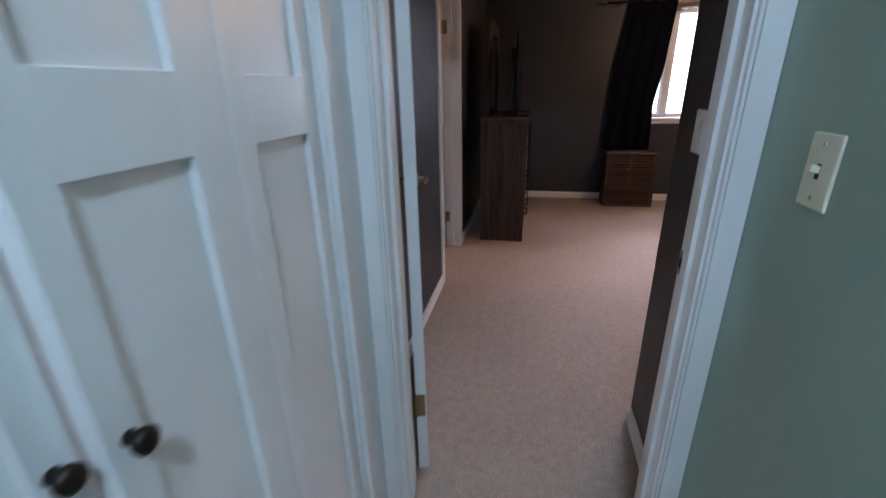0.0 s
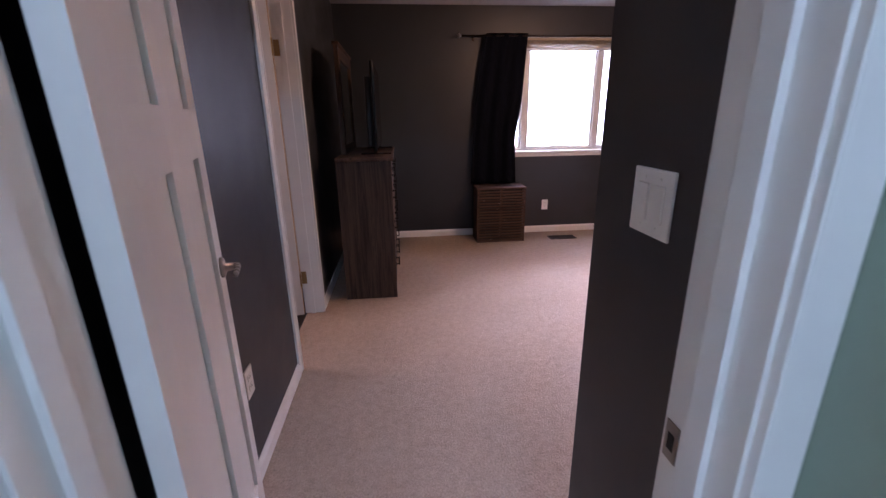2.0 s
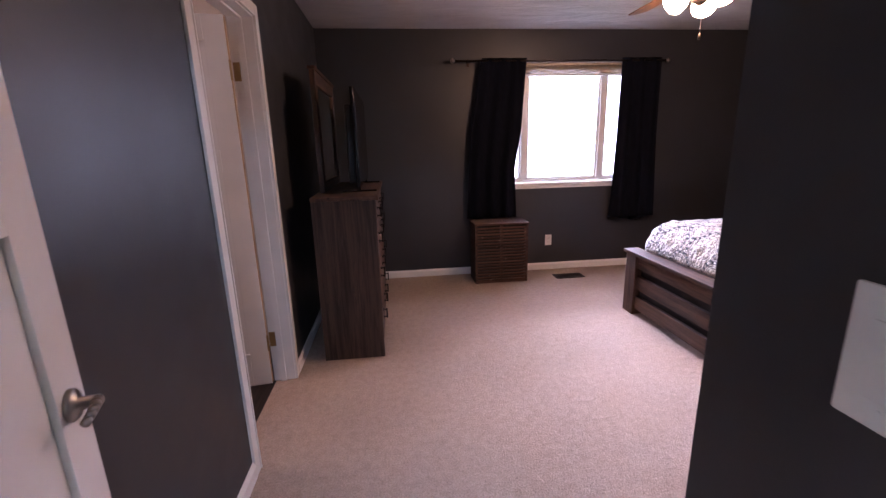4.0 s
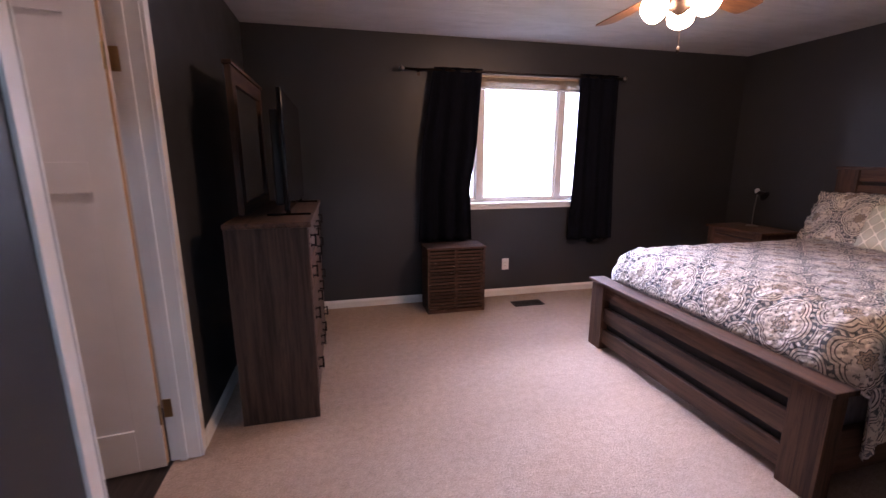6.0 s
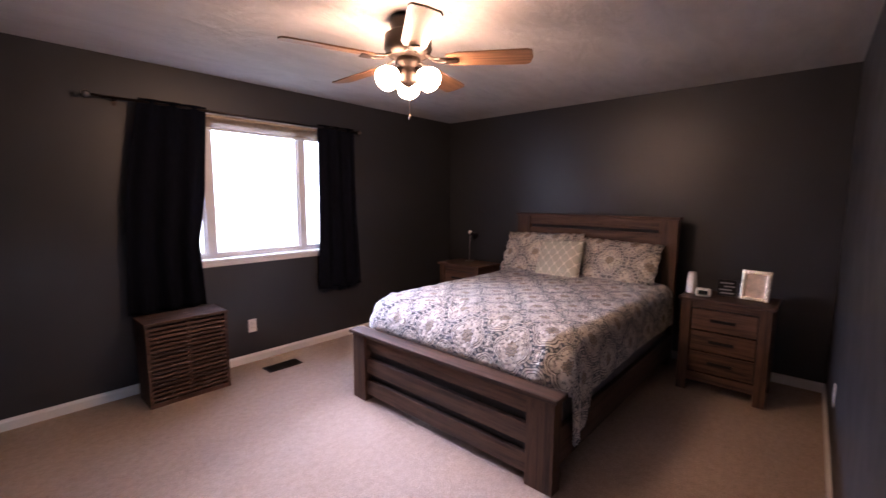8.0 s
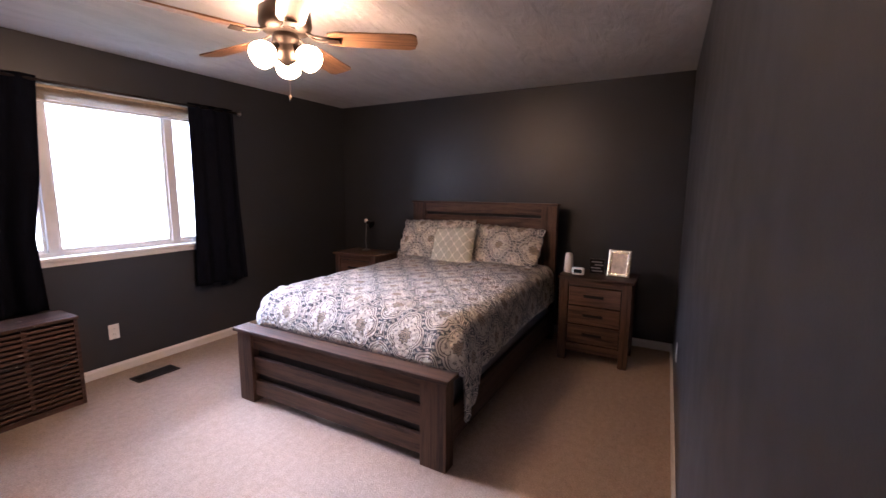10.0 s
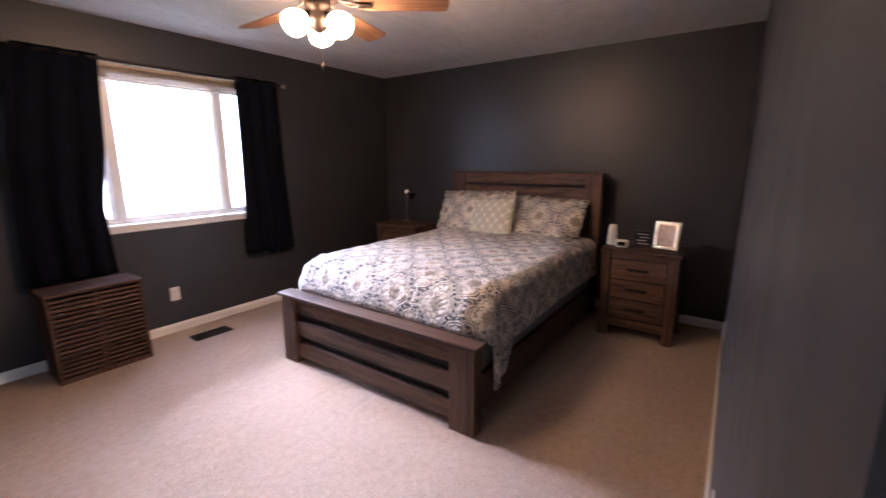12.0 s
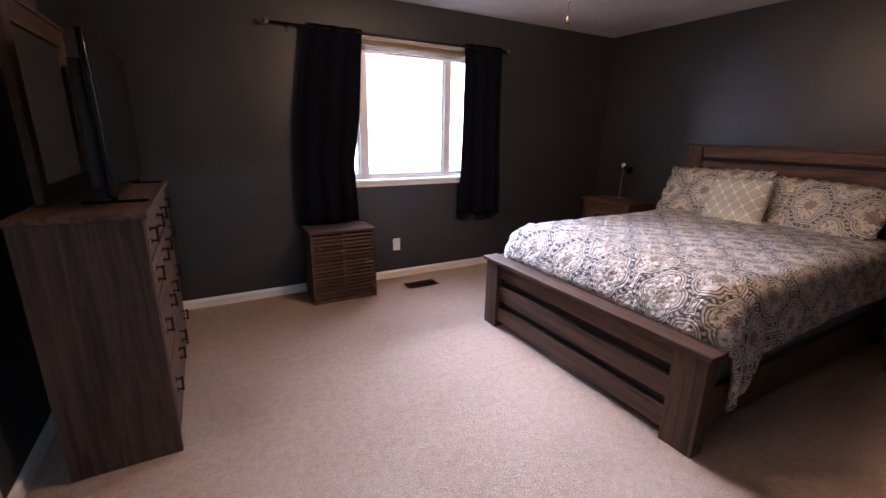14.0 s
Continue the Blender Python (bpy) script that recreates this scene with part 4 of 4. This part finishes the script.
def dresser_mirror():
    y0, y1, z1, x = 4.29, 5.16, 1.84, -0.31
    d = root("dresser_mirror", x, (y0 + y1) / 2, DR_Z, "wood-framed mirror standing on the back of the dresser", "mirror")
    cy = (y0 + y1) / 2
    hh, hw, e = z1 - DR_Z, (y1 - y0) / 2, 0.085
    for s in (-1, 1):
        a, b = sorted((s * hw, s * (hw - e)))
        slab("stile", (-0.016, 0.016, a, b, 0, hh), WOOD_Z, d, bevel=0.003)
    slab("rail", (-0.015, 0.015, -hw + e, hw - e, hh - e, hh - 0.001), WOOD_Y, d, bevel=0.003)
    slab("rail", (-0.015, 0.015, -hw + e, hw - e, 0, 0.06), WOOD_Y, d, bevel=0.003)
    slab("cap", (-0.022, 0.024, -hw - 0.015, hw + 0.015, hh, hh + 0.02), WOOD_Y, d, bevel=0.003)
    slab("mirror_glass", (-0.004, 0.004, -hw + e, hw - e, 0.06, hh - e), MIRROR, d, "silvered mirror glass")
    slab("dark_backing", (-0.014, -0.006, -hw + e - 0.01, hw - e + 0.01, 0.05, hh - e + 0.01), INSIDE_SHADE, d)


dresser_mirror()


def television():
    x, y0, y1, z0, z1 = -0.065, 4.135, 5.09, 1.105, 1.718
    d = root("television", x, (y0 + y1) / 2, DR_Z, "flat black television on the dresser, switched off", "television")
    hw, a, b = (y1 - y0) / 2, z0 - DR_Z, z1 - DR_Z
    bm = bmesh.new()
    box(bm, -0.006, 0.018, -hw, hw, a, b)
    bmesh.ops.bevel(bm, geom=list(bm.edges), offset=0.006, segments=5, affect="EDGES", profile=0.5)
    bezel = part("bezel", bm, TV_RIM, d, "glossy rounded black rim", True)
    bezel.data.set_sharp_from_angle(angle=radians(32))
    slab("screen", (0.0185, 0.0205, -hw + 0.018, hw - 0.018, a + 0.025, b - 0.018), TV_BLACK, d, "dark glossy screen")
    slab("back_cover", (-0.05, -0.006, -hw * 0.96, hw * 0.96, a + 0.03, b - 0.10), BLACK_METAL, d, bevel=0.012)
    for s in (-1, 1):
        bm = bmesh.new()
        yy = s * hw * 0.75
        box(bm, -0.11, 0.115, yy - 0.012, yy + 0.012, 0, 0.01, 0.003)
        box(bm, -0.012, 0.012, yy - 0.01, yy + 0.01, 0.008, a + 0.02)
        part("foot", bm, TV_BLACK, d)


television()

# ---- slatted box under the window ----


def slatted_box():
    x0, x1, y0, y1, h = 0.925, 1.455, 5.345, 5.62, 0.605
    cx, cy = (x0 + x1) / 2, (y0 + y1) / 2
    d = root("slatted_box", cx, cy, 0, "weathered brown wooden slatted cabinet under the curtain", "cabinet")
    hw, hd = (x1 - x0) / 2, (y1 - y0) / 2
    slab("top", (-hw - 0.006, hw + 0.006, -hd - 0.008, hd, h - 0.02, h), CRATE_WOOD, d, bevel=0.004)
    for s in (-1, 1):
        a, b = sorted((s * hw, s * (hw - 0.022)))
        slab("side_panel", (a, b, -hd, hd, 0, h - 0.02), CRATE_WOOD, d, bevel=0.002)
    slab("back_panel", (-hw + 0.022, hw - 0.022, hd - 0.012, hd, 0.01, h - 0.02), INSIDE_SHADE, d)
    # Near-black sheet added behind the slats; its colour is the gaps' shade.
    slab("shade_liner", (-hw + 0.022, hw - 0.022, -hd + 0.07, -hd + 0.08, 0.02, h - 0.02), INSIDE_SHADE, d)
    slab("divider", (-0.011, 0.011, -hd + 0.006, -hd + 0.034, 0.06, h - 0.02), CRATE_WOOD, d)
    slab("plinth", (-hw + 0.022, hw - 0.022, -hd + 0.002, -hd + 0.022, 0.0, 0.035), CRATE_WOOD, d, bevel=0.002)
    n = 17
    for k in range(n):
        z = 0.047 + k * (h - 0.02 - 0.047 - 0.008) / n
        bm = bmesh.new()
        box(bm, -hw + 0.022, hw - 0.022, -0.010, 0.010, -0.0085, 0.0085, 0.002)
        bm.transform(Matrix.Translation((0, -hd + 0.014, z + 0.01)) @ Matrix.Rotation(radians(-6), 4, "X"))
        part("slat", bm, CRATE_WOOD, d)


slatted_box()

# ---- outlets, switches, floor register ----


def wall_plate(name, m, w, h, material, label, category, devices):
    """Plate in its own space: face towards -y, x across, z up; devices: outlet, rocker or toggle, with their x."""
    d = new(name)
    d.empty_display_size = 0.05
    d.matrix_world = m
    tagged(d, label, category)
    slab("plate", (-w / 2, w / 2, -0.006, 0, -h / 2, h / 2), material, d, bevel=0.003)
    for kind_, x in devices:
        if kind_ == "outlet":
            for z in (-0.02, 0.02):
                s = slab("socket", (x - 0.016, x + 0.016, -0.008, -0.0055, z - 0.013, z + 0.013), material, d, bevel=0.001)
                for dx in (-0.006, 0.006):
                    # Slot shade laid on as a thin near-black strip.
                    slab("slot", (x + dx - 0.001, x + dx + 0.001, -0.0085, -0.0078, z - 0.002, z + 0.007), INSIDE_SHADE, s)
        elif kind_ == "rocker":
            slab("rocker", (x - 0.0165, x + 0.0165, -0.010, -0.0055, -0.033, 0.033), material, d, bevel=0.002)
        else:
            # The toggle slot's shade is a near-black strip on the plate.
            slab("slot", (x - 0.005, x + 0.005, -0.0065, -0.0055, -0.012, 0.012), INSIDE_SHADE, d)
            bm = bmesh.new()
            box(bm, x - 0.0045, x + 0.0045, -0.02, -0.004, -0.005, 0.006, 0.002)
            bm.transform(Matrix.Rotation(radians(-18), 4, "X"))
            part("toggle", bm, material, d)
        for z in (-h * 0.36, h * 0.36):
            if kind_ != "outlet":
                bm = bmesh.new()
                tube(bm, (x, -0.0075, z), (x, -0.005, z), 0.003, 8)
                part("screw", bm, NICKEL if material is ALMOND else material, d)
    return d


wall_plate("outlet", pose(1.798, BACK, 0.328), 0.072, 0.116, PLASTIC, "white duplex outlet on the window wall", "outlet", (("outlet", 0),))
wall_plate("outlet", pose(LEFT, 2.352, 0.403, 0, 0, 90), 0.072, 0.116, PLASTIC, "white duplex outlet on the passage wall", "outlet", (("outlet", 0),))
wall_plate("outlet", pose(1.70, 1.8575, 0.36, 0, 0, 181.0), 0.072, 0.116, PLASTIC, "white duplex outlet low on the corner wall", "outlet", (("outlet", 0),))
wall_plate("outlet", pose(3.42, 1.8865, 0.36, 0, 0, 181.0), 0.072, 0.116, PLASTIC, "white duplex outlet on the corner wall near the nightstand", "outlet", (("outlet", 0),))
wall_plate("light_switch", pose(CORNER[0], 1.619, 1.186, 0, 0, -90), 0.118, 0.118, PLASTIC, "white double rocker switch inside the bedroom", "light switch",
           (("rocker", -0.023), ("rocker", 0.023)))
wall_plate("light_switch", pose(HALL_R, 1.069, 1.180, 0, 0, -90), 0.072, 0.116, ALMOND, "almond toggle switch on the sage hall wall", "light switch", (("toggle", 0),))


def floor_register():
    d = root("floor_register", 1.92, 5.42, 0.0, "dark brown metal floor vent in the carpet", "floor vent")
    bm = bmesh.new()
    for b in ((-0.15, 0.15, -0.07, -0.055), (-0.15, 0.15, 0.055, 0.07), (-0.15, -0.135, -0.055, 0.055), (0.135, 0.15, -0.055, 0.055)):
        box(bm, b[0], b[1], b[2], b[3], 0.001, 0.008, 0.002)
    part("frame", bm, BRONZE, d)
    # Near-black sheet in place of the duct's shade below the slats.
    slab("dark_backing", (-0.135, 0.135, -0.055, 0.055, 0.001, 0.003), INSIDE_SHADE, d)
    for k in range(22):
        x = -0.128 + k * 0.0122
        slab("slat", (x - 0.002, x + 0.002, -0.055, 0.055, 0.003, 0.007), BRONZE, d)


floor_register()

# strike plate on the latch side of the entry
strike = slab("strike_plate", (JAMB_R - 0.002, JAMB_R + 0.001, 1.364, 1.391, 0.865, 0.925), NICKEL, bevel=0.0008)
# Hole's shade drawn as a near-black patch on the plate.
slab("latch_hole", (JAMB_R - 0.0028, JAMB_R - 0.0018, 1.371, 1.384, 0.882, 0.908), INSIDE_SHADE, strike, "dark latch hole")
tagged(strike, "tarnished metal strike plate in the white jamb", "strike plate")

# ---- ceiling fan ----


def ceiling_fan(x, y, turn):
    d = root("ceiling_fan", x, y, TOP, "bronze ceiling fan with oak blades and three lit glass shades", "ceiling fan")
    turned("canopy", [(0.0, 0.0), (0.095, 0.0), (0.10, -0.03), (0.09, -0.06), (0.10, -0.075), (0.125, -0.09), (0.13, -0.16), (0.115, -0.19), (0.07, -0.205), (0.0, -0.207)], BRONZE, d, n=36)
    turned("light_hub", [(0.0, -0.205), (0.06, -0.205), (0.066, -0.235), (0.05, -0.25), (0.054, -0.27), (0.062, -0.29), (0.06, -0.32), (0.035, -0.34), (0.012, -0.355), (0.0, -0.357)], BRONZE, d, "bronze light kit", 28)
    for k in range(5):
        m = Matrix.Rotation(radians(turn + 72 * k), 4, "Z")
        bm = bmesh.new()
        out = [(0.21, -0.045), (0.26, -0.062), (0.635, -0.072), (0.66, -0.06), (0.67, 0.0), (0.66, 0.06), (0.635, 0.072), (0.26, 0.062), (0.21, 0.045)]
        lo = [bm.verts.new((a, b, -0.004)) for a, b in out]
        hi = [bm.verts.new((a, b, 0.004)) for a, b in out]
        bm.faces.new(lo[::-1])
        bm.faces.new(hi)
        for i in range(len(out)):
            j = (i + 1) % len(out)
            bm.faces.new((lo[i], lo[j], hi[j], hi[i]))
        bm.transform(Matrix.Translation((0, 0, -0.215)) @ Matrix.Rotation(radians(-12), 4, "X"))
        bl = part("blade", bm, BLADE_WOOD, d, "oak veneered blade")
        bl.matrix_local = m
        for side in (-1, 1):
            bm = bmesh.new()
            pts = [(0.10, side * 0.008, -0.19), (0.14, side * 0.03, -0.215), (0.18, side * 0.034, -0.222), (0.215, side * 0.02, -0.222), (0.25, side * 0.004, -0.221)]
            for a, b in zip(pts, pts[1:]):
                tube(bm, a, b, 0.006, 8)
            part("blade_arm", bm, BRONZE, d, "scrolled bronze blade arm").matrix_local = m
        slab("arm_plate", (0.21, 0.27, -0.028, 0.028, -0.232, -0.226), BRONZE, d, "bronze blade plate", 0.002).matrix_local = m
    for k in range(3):
        a = radians(46 + 120 * k)
        m = Matrix.Rotation(a, 4, "Z") @ Matrix.Translation((0.055, 0, -0.275)) @ Matrix.Rotation(radians(180 - 54), 4, "Y")
        bm = bmesh.new()
        lathe(bm, [(0.0, -0.01), (0.02, -0.01), (0.024, 0.02), (0.03, 0.035)], n=18)
        so = part("socket", bm, BRONZE, d, "bronze shade holder", True)
        so.matrix_local = m
        bm = bmesh.new()
        lathe(bm, [(0.026, 0.026), (0.042, 0.04), (0.057, 0.064), (0.064, 0.09), (0.061, 0.115), (0.047, 0.131), (0.026, 0.140), (0.0, 0.142)], n=24)
        sh = part("shade", bm, SHADE_GLASS, d, "lit frosted glass shade", True)
        sh.matrix_local = m
    bm = bmesh.new()
    tube(bm, (0.03, 0.02, -0.33), (0.03, 0.02, -0.49), 0.0015, 6)
    part("pull_chain", bm, BRONZE, d, "thin bronze pull chain")
    turned("pull_knob", [(0.0, -0.525), (0.006, -0.522), (0.009, -0.51), (0.006, -0.495), (0.0, -0.488)], BRONZE, d, n=12, at=(0.03, 0.02))


ceiling_fan(1.88, 3.77, 17)


def bath_light():
    d = root("bath_ceiling_light", -1.9, 3.3, TOP, "round lit bathroom ceiling light", "ceiling light")
    turned("base", [(0.0, 0), (0.13, 0), (0.13, -0.02), (0.0, -0.021)], NICKEL, d)
    turned("diffuser", [(0.0, -0.021), (0.115, -0.021), (0.12, -0.04), (0.09, -0.075), (0.04, -0.092), (0.0, -0.095)], BATH_GLOW, d, "lit glass diffuser")


bath_light()


def hall_light():
    d = root("hall_ceiling_light", 0.24, -0.38, TOP, "round lit hall ceiling light", "ceiling light")
    turned("base", [(0.0, 0), (0.12, 0), (0.12, -0.02), (0.0, -0.021)], NICKEL, d)
    turned("diffuser", [(0.0, -0.021), (0.105, -0.021), (0.11, -0.04), (0.085, -0.07), (0.04, -0.085), (0.0, -0.088)], HALL_GLOW, d, "lit glass diffuser")


HALL_GLOW = glow_material("lit_hall_glass", (0.60, 0.86, 1.01), 77.0)
hall_light()

# ---- outside ----
structure(slab("ground", (-300, 300, 6.2, 600, -0.9, -0.6), GRASS), "lawn behind the house", "lawn")


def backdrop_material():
    """Overcast distance, blown out by its own glow: white sky over a pale washed-out tree line."""
    m, nt, p = mat("glowing_distance", (0.8, 0.8, 0.8), 1.0)
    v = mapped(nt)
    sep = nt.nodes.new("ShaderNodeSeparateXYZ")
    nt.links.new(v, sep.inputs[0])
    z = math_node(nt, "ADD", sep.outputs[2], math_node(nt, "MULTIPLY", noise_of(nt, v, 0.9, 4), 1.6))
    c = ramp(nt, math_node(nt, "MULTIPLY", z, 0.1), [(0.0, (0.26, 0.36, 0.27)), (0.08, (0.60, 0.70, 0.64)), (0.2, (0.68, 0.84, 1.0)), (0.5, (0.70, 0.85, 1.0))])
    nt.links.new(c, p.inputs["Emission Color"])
    # Emission added so the view burns out and daylight reaches the room.
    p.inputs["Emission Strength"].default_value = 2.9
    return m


structure(slab("backdrop", (-28, 32, 19.0, 19.2, -0.62, 20), backdrop_material()), "glowing backdrop of blown-out overcast sky and distance", "sky")
